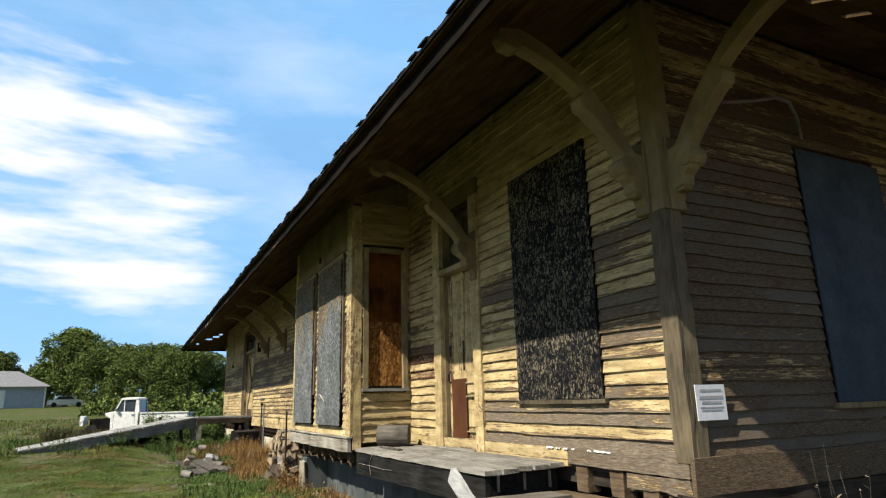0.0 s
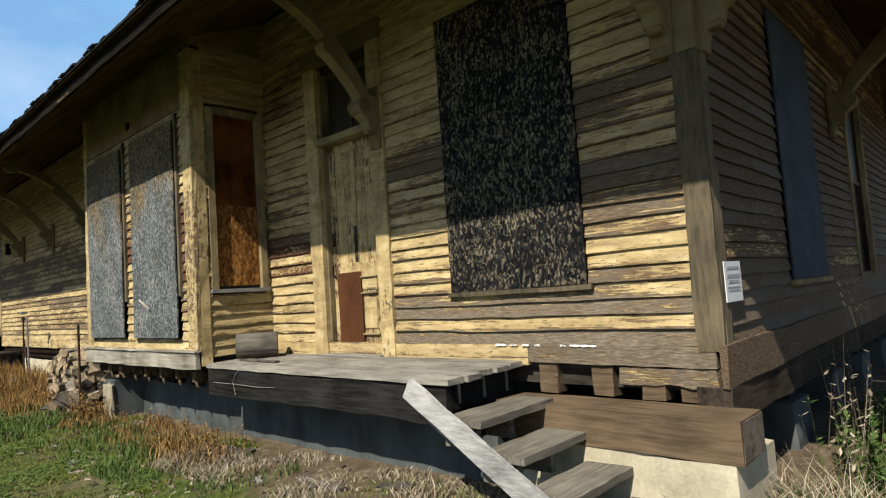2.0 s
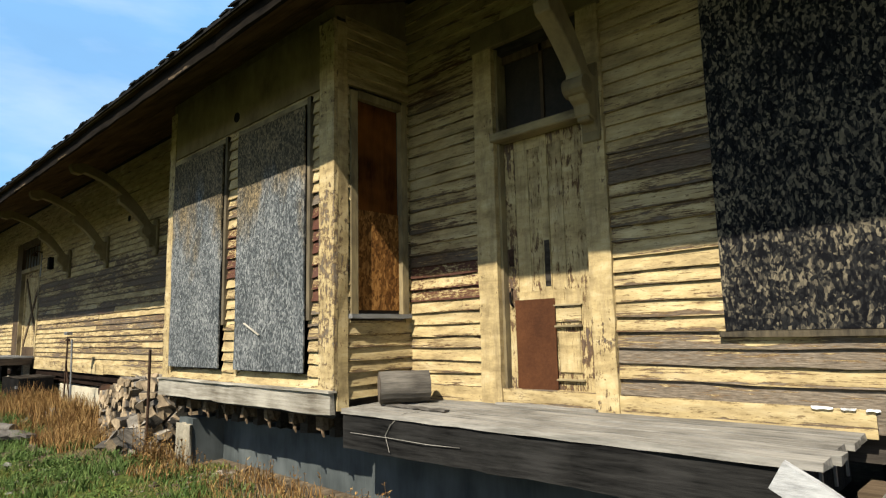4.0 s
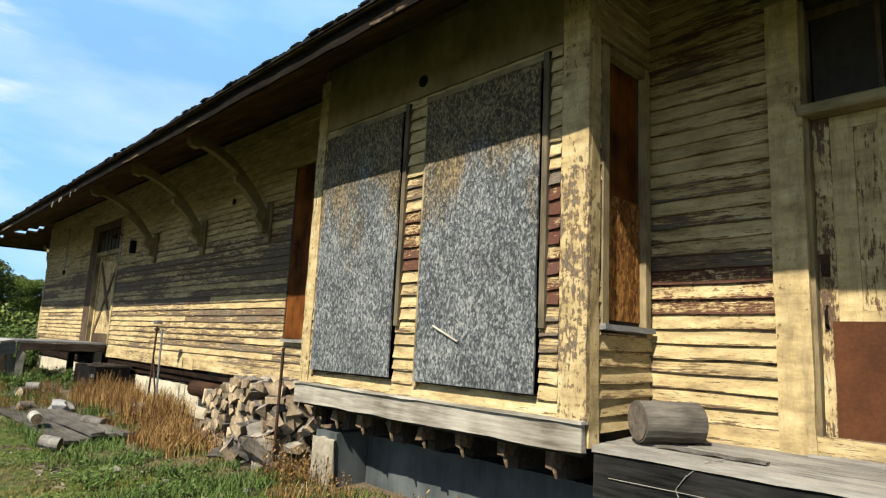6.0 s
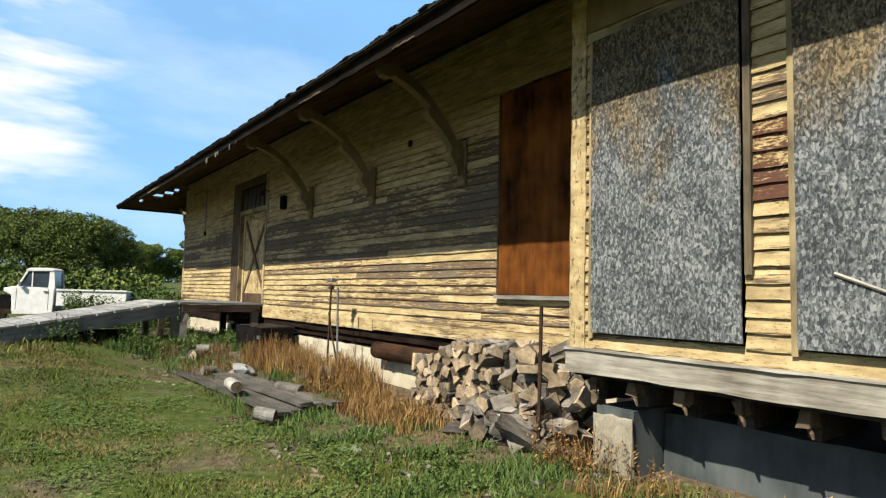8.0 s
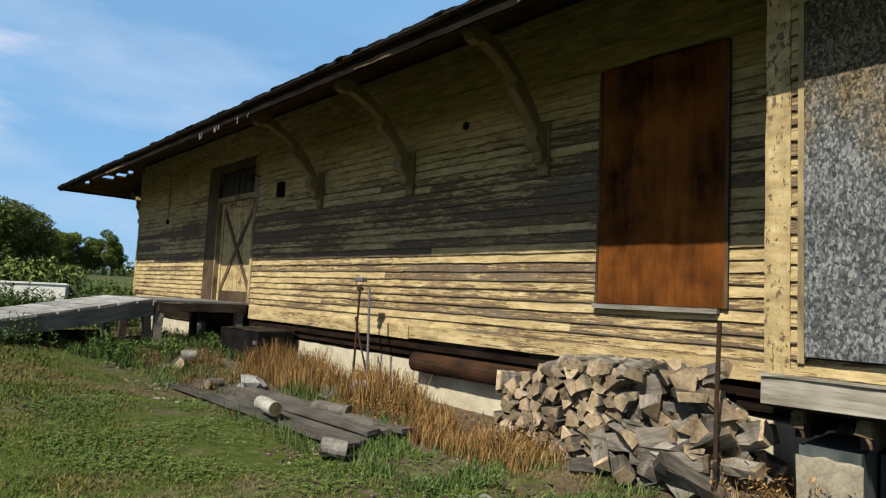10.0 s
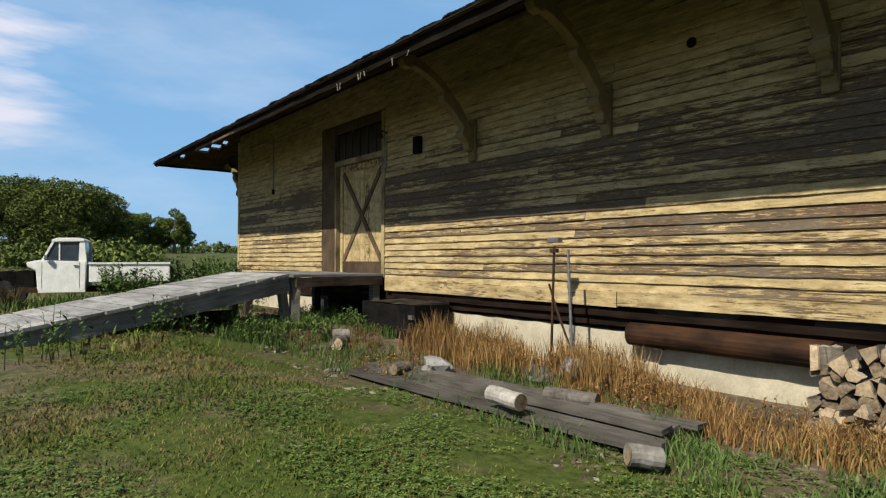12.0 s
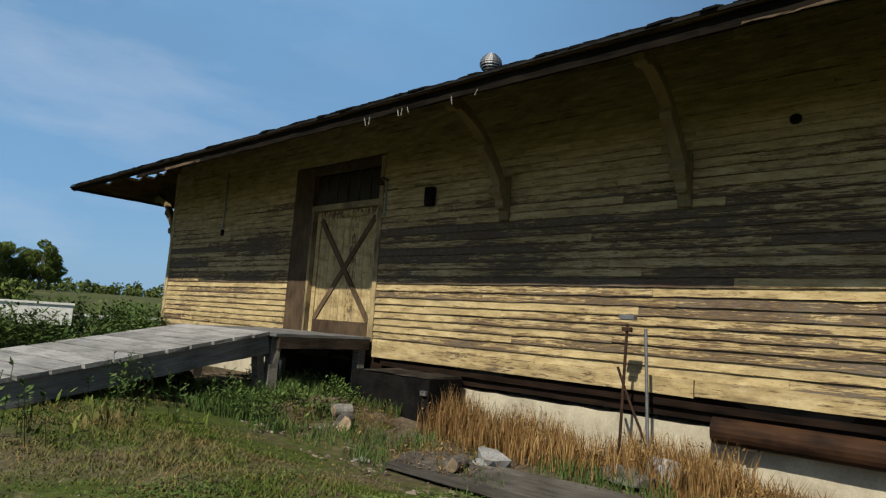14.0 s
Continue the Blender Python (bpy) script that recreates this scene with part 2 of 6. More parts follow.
M["dark_wood_x"] = wood("dark_rotting_beam_across", (0.00966, 0.00806, 0.00645), (0.0591, 0.0457, 0.0349), (3, 30, 30), 0.9, 0.5)
M["brown_wood"] = wood("brown_timber", (0.032, 0.022, 0.013), (0.140, 0.100, 0.062), (34, 2.4, 34), 0.9, 0.4)
M["skirt"] = wood("bleached_skirt_board", (0.0857, 0.0726, 0.0538), (0.301, 0.28, 0.231), (30, 2.5, 40), 0.9, 0.5)
M["door"] = siding_paint("flaking_cream_door", (38, 38, 3.0), 0.25, -0.085, True, 0.1, 0.6)
M["siding_clean"] = siding_paint("sheltered_cream_paint", (14, 4.5, 26), 0.0, -0.06, True, 0.0, 0.75, 1.03)
M["siding_grey"] = siding_paint("bare_grey_clapboard", (14, 4.5, 26), 0.0, 0.08, False, 0.85, 0.75, 1.03)
M["fdoor"] = siding_paint("worn_cream_freight_door", (30, 30, 3.0), 0.0, -0.13, True, 0.1, 0.5)
M["brace"] = wood("brown_door_brace", (0.042, 0.028, 0.016), (0.120, 0.083, 0.048), (20, 20, 4), 0.85, 0.5)
M["dark_trim"] = wood("dark_brown_trim", (0.0269, 0.0172, 0.0108), (0.0857, 0.0591, 0.0349), (20, 20, 4), 0.85, 0.5)
M["osb_grey"] = flake_board("grey_strand_board", (0.028, 0.032, 0.033), (0.081, 0.087, 0.089), (0.205, 0.209, 0.200), (58, 58, 34), 0.85, 1.0)
M["osb_black"] = flake_board("black_strand_board", (0.005, 0.005, 0.006), (0.015, 0.015, 0.015), (0.15, 0.126, 0.085), (52, 52, 30))
M["osb_brown"] = flake_board("orange_brown_strand_board", (0.07, 0.028, 0.007), (0.16, 0.070, 0.017), (0.30, 0.15, 0.045), (42, 42, 20))
M["rust_panel"] = wood("rust_brown_plywood", (0.016, 0.006, 0.0030), (0.150, 0.051, 0.011), (9, 9, 1.3), 0.8, 0.62, 0.0)
M["rust_plate"] = speckled("rusty_steel_plate", (0.042, 0.016, 0.007), (0.088, 0.034, 0.013), 2.0, 0.85)
M["blue_board"] = speckled("blue_grey_plywood", (0.022, 0.030, 0.040), (0.052, 0.066, 0.082), 2.2, 0.85)
M["concrete"] = speckled("old_concrete", (0.25, 0.222, 0.158), (0.45, 0.408, 0.302), 3.0, 0.95)
M["concrete_dim"] = speckled("weathered_cream_concrete", (0.13, 0.115, 0.08), (0.29, 0.26, 0.195), 5.0, 0.95)
M["concrete_grey"] = wood("stained_grey_and_shaded_concrete", (0.030, 0.036, 0.036), (0.080, 0.090, 0.088), (6, 6, 0.9), 0.95, 0.6, 0.1)
M["bleached"] = wood("bleached_silver_board", (0.10, 0.10, 0.098), (0.36, 0.36, 0.35), (30, 5, 30), 0.9, 0.35)
M["shingle"] = speckled("black_shingle", (0.00538, 0.00538, 0.00538), (0.0242, 0.0231, 0.0215), 6.0, 0.95)
M["rust"] = speckled("rusted_iron", (0.012, 0.008, 0.006), (0.055, 0.031, 0.019), 5.0, 0.9)
M["steel"] = speckled("dull_galvanised_steel", (0.15, 0.15, 0.15), (0.269, 0.269, 0.269), 8.0, 0.5, 0.8)
# for black parts, and for the sheets that stand for shade in voids
M["black"] = speckled("black_parts_and_void_shade", (0.003, 0.003, 0.003), (0.013, 0.012, 0.011), 5.0, 0.95)
M["glass_dark"] = speckled("dirty_dark_glass", (0.012, 0.010, 0.007), (0.032, 0.026, 0.017), 3.0, 0.45, 0.0, 0.05)
M["sign_white"] = speckled("white_paint_flakes", (0.45, 0.45, 0.43), (0.62, 0.62, 0.60), 20.0, 0.8)
M["bark_end"] = speckled("grey_end_grain", (0.05, 0.04, 0.03), (0.15, 0.125, 0.10), 14.0, 0.9)
M["trough"] = wood("rust_black_iron", (0.005, 0.0032, 0.0026), (0.058, 0.027, 0.012), (16, 2.0, 16), 0.75, 0.55)
M["tar_beam"] = wood("tarred_brown_beam", (0.004, 0.003, 0.0025), (0.022, 0.014, 0.010), (22, 2.0, 30), 0.95, 0.4)
M["fascia"] = wood("black_brown_fascia", (0.0025, 0.0022, 0.002), (0.014, 0.011, 0.008), (20, 2.5, 30), 0.95, 0.4)
M["char_wood"] = wood("blackened_edge_beam", (0.003, 0.003, 0.003), (0.026, 0.025, 0.023), (26, 2.2, 34), 0.95, 0.35)
M["stone"] = speckled("grey_stone", (0.09, 0.085, 0.075), (0.22, 0.21, 0.185), 9.0, 0.95)

for key in ("shingle", "fascia", "tar_beam", "char_wood", "black", "dark_wood", "dark_wood_x", "soffit", "rust_panel", "osb_black"):
    M[key].node_tree.nodes["Principled BSDF"].inputs["Specular IOR Level"].default_value = 0.03


# ---- mesh helpers ----
def mesh_of(name, bm, mat):
    me = bpy.data.meshes.new(name)
    bm.normal_update()
    bm.to_mesh(me)
    bm.free()
    me.materials.append(mat)
    return me


def part(name, bm, mat, parent=None, label=""):
    ob = new(name, mesh_of(name, bm, mat))
    ob.parent = parent
    return tagged(ob, label)


def shared(name, me, parent, m):
    ob = new(name, me)
    ob.parent = parent
    ob.matrix_basis = m
    return ob


def thing(name, place, label, category, group="", kind=""):
    ob = new(name)
    ob.empty_display_size = 0.1
    ob.matrix_basis = place if isinstance(place, Matrix) else Matrix.Translation(place)
    return tagged(ob, label, category, group, kind)


def setting(name, label, category):
    return tagged(new(name), label, category, "", "structure")


def add_box(bm, x0, x1, y0, y1, z0, z1, m=None, bevel=0.0):
    r = bmesh.ops.create_cube(bm, size=1.0)["verts"]
    t = Matrix.Translation(((x0 + x1) / 2, (y0 + y1) / 2, (z0 + z1) / 2)) @ Matrix.Diagonal((abs(x1 - x0), abs(y1 - y0), abs(z1 - z0), 1))
    bmesh.ops.transform(bm, matrix=(m @ t) if m else t, verts=r)
    if bevel:
        edges = list({e for v in r for e in v.link_edges})
        bmesh.ops.bevel(bm, geom=edges, offset=bevel, segments=1, affect="EDGES")
    return bm


def box(x0, x1, y0, y1, z0, z1, bevel=0.0):
    return add_box(bmesh.new(), x0, x1, y0, y1, z0, z1, None, bevel)


def rough_box(x0, x1, y0, y1, z0, z1, axis, cuts=10, amp=0.006, seed=0):
    """A timber whose edges wander a little along its length."""
    rnd = random.Random(seed)
    bm = bmesh.new()
    lo, hi = [x0, y0, z0], [x1, y1, z1]
    a, b = [k for k in range(3) if k != axis]
    rings = []
    for i in range(cuts + 1):
        t = i / cuts
        ring = []
        for p, q in ((0, 0), (1, 0), (1, 1), (0, 1)):
            c = [0, 0, 0]
            c[axis] = lo[axis] + (hi[axis] - lo[axis]) * t + (rnd.uniform(-amp, amp) if i in (0, cuts) else 0)
            c[a] = (hi if p else lo)[a] + rnd.uniform(-amp, amp)
            c[b] = (hi if q else lo)[b] + rnd.uniform(-amp, amp)
            ring.append(bm.verts.new(c))
        rings.append(ring)
    for r0, r1 in zip(rings, rings[1:]):
        for k in range(4):
            bm.faces.new((r0[k], r0[(k + 1) % 4], r1[(k + 1) % 4], r1[k]))
    bm.faces.new(rings[0][::-1])
    bm.faces.new(rings[-1])
    bmesh.ops.recalc_face_normals(bm, faces=bm.faces)
    return bm


def add_tube(bm, points, radius, sides=8, taper=1.0):
    """A round bar through the points."""
    pts = [Vector(p) for p in points]
    rings = []
    for i, p in enumerate(pts):
        d = (pts[min(i + 1, len(pts) - 1)] - pts[max(i - 1, 0)]).normalized()
        u = d.orthogonal().normalized() if abs(d.z) > 0.9 else d.cross(Vector((0, 0, 1))).normalized()
        v = d.cross(u)
        r = radius * (1 + (taper - 1) * i / max(1, len(pts) - 1))
        rings.append([bm.verts.new(p + (u * math.cos(a) + v * math.sin(a)) * r) for a in (2 * math.pi * k / sides for k in range(sides))])
    for r0, r1 in zip(rings, rings[1:]):
        for k in range(sides):
            bm.faces.new((r0[k], r0[(k + 1) % sides], r1[(k + 1) % sides], r1[k]))
    bm.faces.new(rings[0][::-1])
    bm.faces.new(rings[-1])
    return bm


def tube(points, radius, sides=8, taper=1.0):
    bm = add_tube(bmesh.new(), points, radius, sides, taper)
    bmesh.ops.recalc_face_normals(bm, faces=bm.faces)
    return bm


def add_prism(bm, outline, m):
    """A flat outline (u, v) given thickness from -1 to 1 along its third axis, placed by m."""
    lo = [bm.verts.new(m @ Vector((u, v, -1))) for u, v in outline]
    hi = [bm.verts.new(m @ Vector((u, v, 1))) for u, v in outline]
    n = len(outline)
    for k in range(n):
        bm.faces.new((lo[k], lo[(k + 1) % n], hi[(k + 1) % n], hi[k]))
    bm.faces.new(lo[::-1])
    bm.faces.new(hi)
    bmesh.ops.recalc_face_normals(bm, faces=bm.faces)
    return bm


# ---- plan of the depot ----
WX, SY, NY, EX = 3.56, 3.26, 28.9, 12.4          # faces of the west, south, north and east walls
BAYX, BAY0, BAY1 = 2.67, 8.24, 11.65             # bay front, its south and north sides
EAVE_W, EAVE_Z, PITCH = 1.74, 4.045, 0.45
EAVE_S, EAVE_N, EAVE_E = SY - 1.80, NY + 1.6, EX + 1.82
COURSE = 0.107


class Face:
    """A wall face: u runs along it, out is the distance in front of it."""

    def __init__(self, origin, along, normal):
        self.o, self.u, self.n = Vector(origin), Vector(along), Vector(normal)

    def at(self, u, out, z):
        p = self.o + self.u * u + self.n * out
        return Vector((p.x, p.y, z))

    def box(self, u0, u1, o0, o1, z0, z1, bm=None, bevel=0.0):
        a, b = self.at(u0, o0, z0), self.at(u1, o1, z1)
        return add_box(bm or bmesh.new(), *[f(c) for c in zip(a, b) for f in (min, max)], None, bevel)


WEST = Face((WX, 0, 0), (0, 1, 0), (-1, 0, 0))
SOUTH = Face((0, SY, 0), (1, 0, 0), (0, -1, 0))
NORTH = Face((0, NY, 0), (1, 0, 0), (0, 1, 0))
BAYF = Face((BAYX, 0, 0), (0, 1, 0), (-1, 0, 0))
BAYS = Face((0, BAY0, 0), (1, 0, 0), (0, -1, 0))
BAYN = Face((0, BAY1, 0), (1, 0, 0), (0, 1, 0))


def wall_core(face, u0, u1, z0, z1, holes, thick=0.14):
    """The boarded wall behind the siding, with its openings cut through."""
    bm = bmesh.new()
    us = sorted({u0, u1, *[h[k] for h in holes for k in (0, 1)]})
    zs = sorted({z0, z1, *[h[k] for h in holes for k in (2, 3)]})
    us, zs = [u for u in us if u0 <= u <= u1], [z for z in zs if z0 <= z <= z1]
    for a, b in zip(us, us[1:]):
        for c, d in zip(zs, zs[1:]):
            inside = any(h[0] <= (a + b) / 2 <= h[1] and h[2] <= (c + d) / 2 <= h[3] for h in holes)
            if not inside:
                face.box(a, b, -0.02, -thick, c, d, bm)
    return bm


def clapboard(face, u0, u1, z0, seed, height=COURSE):
    """One beveled board, its lower edge thick, worn and a little warped."""
    rnd = random.Random(seed)
    n = max(2, min(14, int((u1 - u0) / 0.26)))
    bm = bmesh.new()
    rows = []
    lift = rnd.uniform(0, 0.004)
    for i in range(n + 1):
        u = u0 + (u1 - u0) * i / n
        j = rnd.uniform(-0.007, 0.007)
        o = 0.024 + lift + rnd.uniform(-0.004, 0.005)
        rows.append([bm.verts.new(face.at(u, o, z0 + j)), bm.verts.new(face.at(u, -0.022, z0 + j + 0.002)), bm.verts.new(face.at(u, 0.001, z0 + height + 0.014))])
    for a, b in zip(rows, rows[1:]):
        for k in range(3):
            bm.faces.new((a[k], b[k], b[(k + 1) % 3], a[(k + 1) % 3]))
    bm.faces.new(rows[0])
    bm.faces.new(rows[-1][::-1])
    bmesh.ops.recalc_face_normals(bm, faces=bm.faces)
    return bm


def side_with_boards(face, parent, u0, u1, z0, z1, holes, mat, seed, length=(2.2, 4.6), red=()):
    rnd = random.Random(seed)
    z, k = z0, 0
    while z < z1:
        spans, h = [(u0, u1)], COURSE
        for a, b, c, d in holes:
            if c < z + h * 0.6 and d > z + h * 0.4:
                spans = [s for p, q in spans for s in ((p, min(q, a)), (max(p, b), q)) if s[1] - s[0] > 0.02]
        for p, q in spans:
            u = p
            while u < q - 1e-6:
                v = min(q, u + rnd.uniform(*length))
                if q - v < 0.5:
                    v = q
                use = mat
                for ra, rb, rc, rd, key in red:
                    if ra <= (u + v) / 2 <= rb and rc <= z <= rd:
                        use = M[key]
                part("siding_board", clapboard(face, u + 0.001, v - 0.001, z, seed * 1000 + k), use, parent)
                u, k = v, k + 1
        z += h


# ---- ground ----
def smooth(a, b, t):
    t = max(0.0, min(1.0, (t - a) / (b - a)))
    return t * t * (3 - 2 * t)


def field_rise(x, y):
    """The lawn climbs a little to the foot of the ramp, and the field beyond rises to the house and the woods."""
    lawn = 0.33 * smooth(13.5, 21.0, y) * (1 - 0.55 * smooth(23.0, 30.0, y)) * max(1 - smooth(-0.6, 1.4, x), smooth(24.0, 30.0, y))
    return lawn + 2.05 * smooth(32.0, 108.0, y) + 0.003 * max(0.0, y - 100.0)


def ground_z(x, y):
    """Lawn that rises by the freight ramp and against the foundations."""
    mound = 0.30 * math.exp(-(((x - 2.2) / 2.6) ** 2 + ((y - 23.0) / 3.2) ** 2))
    strip = 0.06 / (1 + math.exp(-4 * max(-8.0, min(8.0, x - 1.9))))
    wave = 0.03 * noise.noise(Vector((x * 0.45, y * 0.45, 0))) + 0.012 * noise.noise(Vector((x * 1.7, y * 1.7, 3)))
    return mound + strip + field_rise(x, y) + wave * (1 if abs(x) < 30 and y < 60 else 0)


def steps_between(stops):
    out = []
    for a, b, n in stops:
        out += [a + (b - a) * i / n for i in range(n)]
    return out + [stops[-1][1]]


def make_ground():
    xs = steps_between([(-900, -60, 6), (-60, -8, 13), (-8, 6, 70), (6, 30, 16), (30, 900, 6)])
    ys = steps_between([(-900, -30, 6), (-30, 0, 10), (0, 26, 120), (26, 60, 26), (60, 120, 20), (120, 1500, 10)])
    bm = bmesh.new()
    grid = [[bm.verts.new((x, y, ground_z(x, y))) for x in xs] for y in ys]
    for r0, r1 in zip(grid, grid[1:]):
        for k in range(len(xs) - 1):
            bm.faces.new((r0[k], r0[k + 1], r1[k + 1], r1[k]))
    m = Nodes("lawn_soil", 0.95)
    area = m.math("ADD", m.math("MULTIPLY", m.noise(m.coords((0.35, 0.35, 0.35)), 1.0, 6, 0.62), 0.55), m.math("MULTIPLY", m.noise(m.coords((1.5, 1.5, 1.5)), 1.0, 5, 0.65), 0.45))
    fine = m.noise(m.coords((9, 9, 9)), 1.0, 6, 0.75)
    green = m.ramp(fine, [(0.3, (0.020, 0.031, 0.006)), (0.55, (0.052, 0.070, 0.013)), (0.75, (0.100, 0.104, 0.032))])
    soil = m.ramp(fine, [(0.3, (0.038, 0.028, 0.018)), (0.55, (0.10, 0.076, 0.049)), (0.75, (0.21, 0.175, 0.125))])
    x = m.axis("X")
    x = m.math("SUBTRACT", x, m.ramp(m.math("MULTIPLY", m.axis("Y"), 0.01), [(0.125, 1.0), (0.145, 0.0)]))
    near = m.ramp(m.math("MULTIPLY", m.math("ADD", x, 10.0), 0.05), [(0.545, 0.0), (0.62, 0.24)])
    south = m.ramp(m.math("MULTIPLY", m.axis("Y"), 0.01), [(0.235, 1.0), (0.27, 0.0)])
    near = m.math("MULTIPLY", near, south)
    fac = m.ramp(m.math("ADD", area, near), [(0.49, 0.0), (0.60, 1.0)])
    ob = part("ground", bm, m.done(m.mix(fac, green, soil), fine, 0.8, 0.03))
    for p in ob.data.polygons:
        p.use_smooth = True
    tagged(ob, "patchy green lawn with bare sandy soil by the foundation", "ground", "", "structure")


make_ground()

# ---- walls of the depot ----
W1 = (4.10, 5.38, 1.46, 3.81)
DOOR = (6.31, 7.14, 0.90, 3.87)
DOOR_CASED = (6.12, 7.35, 0.86, 4.12)
RW = (12.30, 13.57, 1.46, 3.88)
FD = (21.50, 23.92, 1.08, 4.10)
BAY_CUT = (BAY0, BAY1, 0.0, 5.0)
TOP = 4.83

wall_west = setting("wall_west", "long depot wall with peeling cream clapboards", "wall")
part("wall_core", wall_core(WEST, SY + 0.14, NY, 0.86, TOP, [W1, DOOR, RW, FD, (BAY0 + 0.14, BAY1 - 0.14, 0.86, 4.3)]), M["dark_wood"], wall_west)
wall_south = setting("wall_south", "shaded end wall with dark peeling clapboards", "wall")
E1, E2 = (5.27, 6.55, 1.38, 3.65), (8.45, 9.45, 1.38, 3.65)
part("wall_core", wall_core(SOUTH, WX, EX, 0.86, TOP, [E1, E2]), M["dark_wood_x"], wall_south)
wall_north = setting("wall_north", "far end wall of cream clapboards", "wall")
part("wall_core", wall_core(NORTH, WX + 0.02, EX, 0.86, TOP, []), M["siding_s"], wall_north)
wall_east = setting("wall_east", "plain back wall of cream boards", "wall")
part("wall_core", box(EX - 0.14, EX, SY + 0.14, NY - 0.14, 0.86, TOP), M["siding_w"], wall_east)
wall_bay = setting("wall_bay", "projecting bay with cream clapboards and boarded windows", "wall")
BA, BB = (8.60, 9.83, 1.17, 3.58), (10.17, 11.41, 1.17, 3.58)
BW = (2.90, 3.42, 1.70, 3.62)
part("wall_core", wall_core(BAYF, BAY0, BAY1, 0.86, 4.35, [BA, BB]), M["dark_wood"], wall_bay)
part("wall_core", wall_core(BAYS, BAYX + 0.14, WX + 0.1, 0.86, 4.35, [BW]), M["dark_wood_x"], wall_bay)
part("wall_core", wall_core(BAYN, BAYX + 0.14, WX + 0.1, 0.86, 4.35, []), M["dark_wood_x"], wall_bay)
floor_in = setting("floor", "dark plank floor inside the depot", "floor")
part("boards", box(WX + 0.05, EX - 0.14, SY + 0.14, NY - 0.14, 0.74, 0.86), M["dark_wood"], floor_in)


# ---- roof ----
def slope_z(d):
    return EAVE_Z + PITCH * d


def roof_quad(side, d0, d1, u0, u1, lift, thick):
    """A slab of one roof side between two insets from the eave; u None: up to the hip."""
    bm = bmesh.new()
    lo, hi = (EAVE_S, EAVE_N) if side in "WE" else (EAVE_W, EAVE_E)

    def p(d, u):
        return {"W": (EAVE_W + d, u), "E": (EAVE_E - d, u), "S": (u, EAVE_S + d), "N": (u, EAVE_N - d)}[side]

    ring = []
    for d, u, other in ((d0, u0, lo), (d0, u1, hi), (d1, u1, hi), (d1, u0, lo)):
        v = u if u is not None else (lo + d if other == lo else hi - d)
        x, y = p(d, v)
        ring.append((x, y, slope_z(d) + lift))
    low = [bm.verts.new((x, y, z - thick)) for x, y, z in ring]
    top = [bm.verts.new(v) for v in ring]
    for k in range(4):
        bm.faces.new((low[k], low[(k + 1) % 4], top[(k + 1) % 4], top[k]))
    bm.faces.new(low[::-1])
    bm.faces.new(top)
    bmesh.ops.recalc_face_normals(bm, faces=bm.faces)
    return bm


roof = setting("roof", "hipped roof with ragged black shingles and wide sagging eaves", "roof")
RUN = (EAVE_E - EAVE_W) / 2
OVER = 1.80
for side in "WESN":
    part("roof_deck", roof_quad(side, OVER, RUN - 0.01, None, None, 0.0, 0.05), M["shingle"], roof)
HOLES = {"S": [(4, 4.05, 4.16), (4, 4.50, 4.58), (4, 4.95, 5.03), (3, 4.55, 4.63)], "N": [(4, 2.62, 2.95), (5, 2.95, 3.22), (2, 2.3, 2.42), (6, 3.2, 3.34)], "W": [(4, 29.0, 29.25)], "E": []}
for side in "WESN":
    w = OVER / 9
    for j in range(9):
        cuts = sorted((a, b) for k, a, b in HOLES[side] if k == j)
        u = None
        for a, b in cuts + [(None, None)]:
            part("roof_board", roof_quad(side, j * w + (0.004 if j else 0), (j + 1) * w, u, a, 0.0, 0.022), M["soffit"], roof)
            part("shingle_course", roof_quad(side, j * w - (0.02 if j == 0 else 0), (j + 1) * w, u, a, 0.028, 0.026), M["shingle"], roof)
            u = b

# fascia, with short runs of lighter worn edge
fascia = setting("fascia", "worn dark fascia boards along the eaves", "trim")
for k in range(8):
    a, b = EAVE_S + (EAVE_N - EAVE_S) * k / 8, EAVE_S + (EAVE_N - EAVE_S) * (k + 1) / 8
    part("fascia_board", rough_box(EAVE_W + 0.050, EAVE_W + 0.078, a, b, EAVE_Z - (0.145 if k < 7 else 0.075), EAVE_Z - 0.012, 1, 14, 0.006, k), M["fascia"], fascia)
for k in range(3):
    a, b = EAVE_W + (EAVE_E - EAVE_W) * k / 3, EAVE_W + (EAVE_E - EAVE_W) * (k + 1) / 3
    part("fascia_board", rough_box(a, b, EAVE_S + 0.050, EAVE_S + 0.078, EAVE_Z - 0.145, EAVE_Z - 0.012, 0, 14, 0.006, 20 + k), M["fascia"], fascia)
    part("fascia_board", rough_box(a, b, EAVE_N - 0.078, EAVE_N - 0.050, EAVE_Z - 0.06, EAVE_Z - 0.012, 0, 14, 0.006, 30 + k), M["fascia"], fascia)

rnd = random.Random(5)
bm = bmesh.new()
add_box(bm, -0.032, 0.16, -0.07, 0.07, 0.0, 0.010)
add_box(bm, -0.020, 0.16, -0.06, 0.05, 0.011, 0.020)
SHINGLE = mesh_of("shingle", bm, M["shingle"])
tilt = math.degrees(math.atan(PITCH))
y = EAVE_S + 0.1
while y < EAVE_N - 0.1:
    shared("shingle", SHINGLE, roof, pose(EAVE_W + rnd.uniform(-0.015, 0.04), y, EAVE_Z + 0.028 + rnd.uniform(0, 0.010), rnd.uniform(-2, 2), -tilt + rnd.uniform(-2, 2), rnd.uniform(-4, 4)))
    y += rnd.uniform(0.09, 0.145)
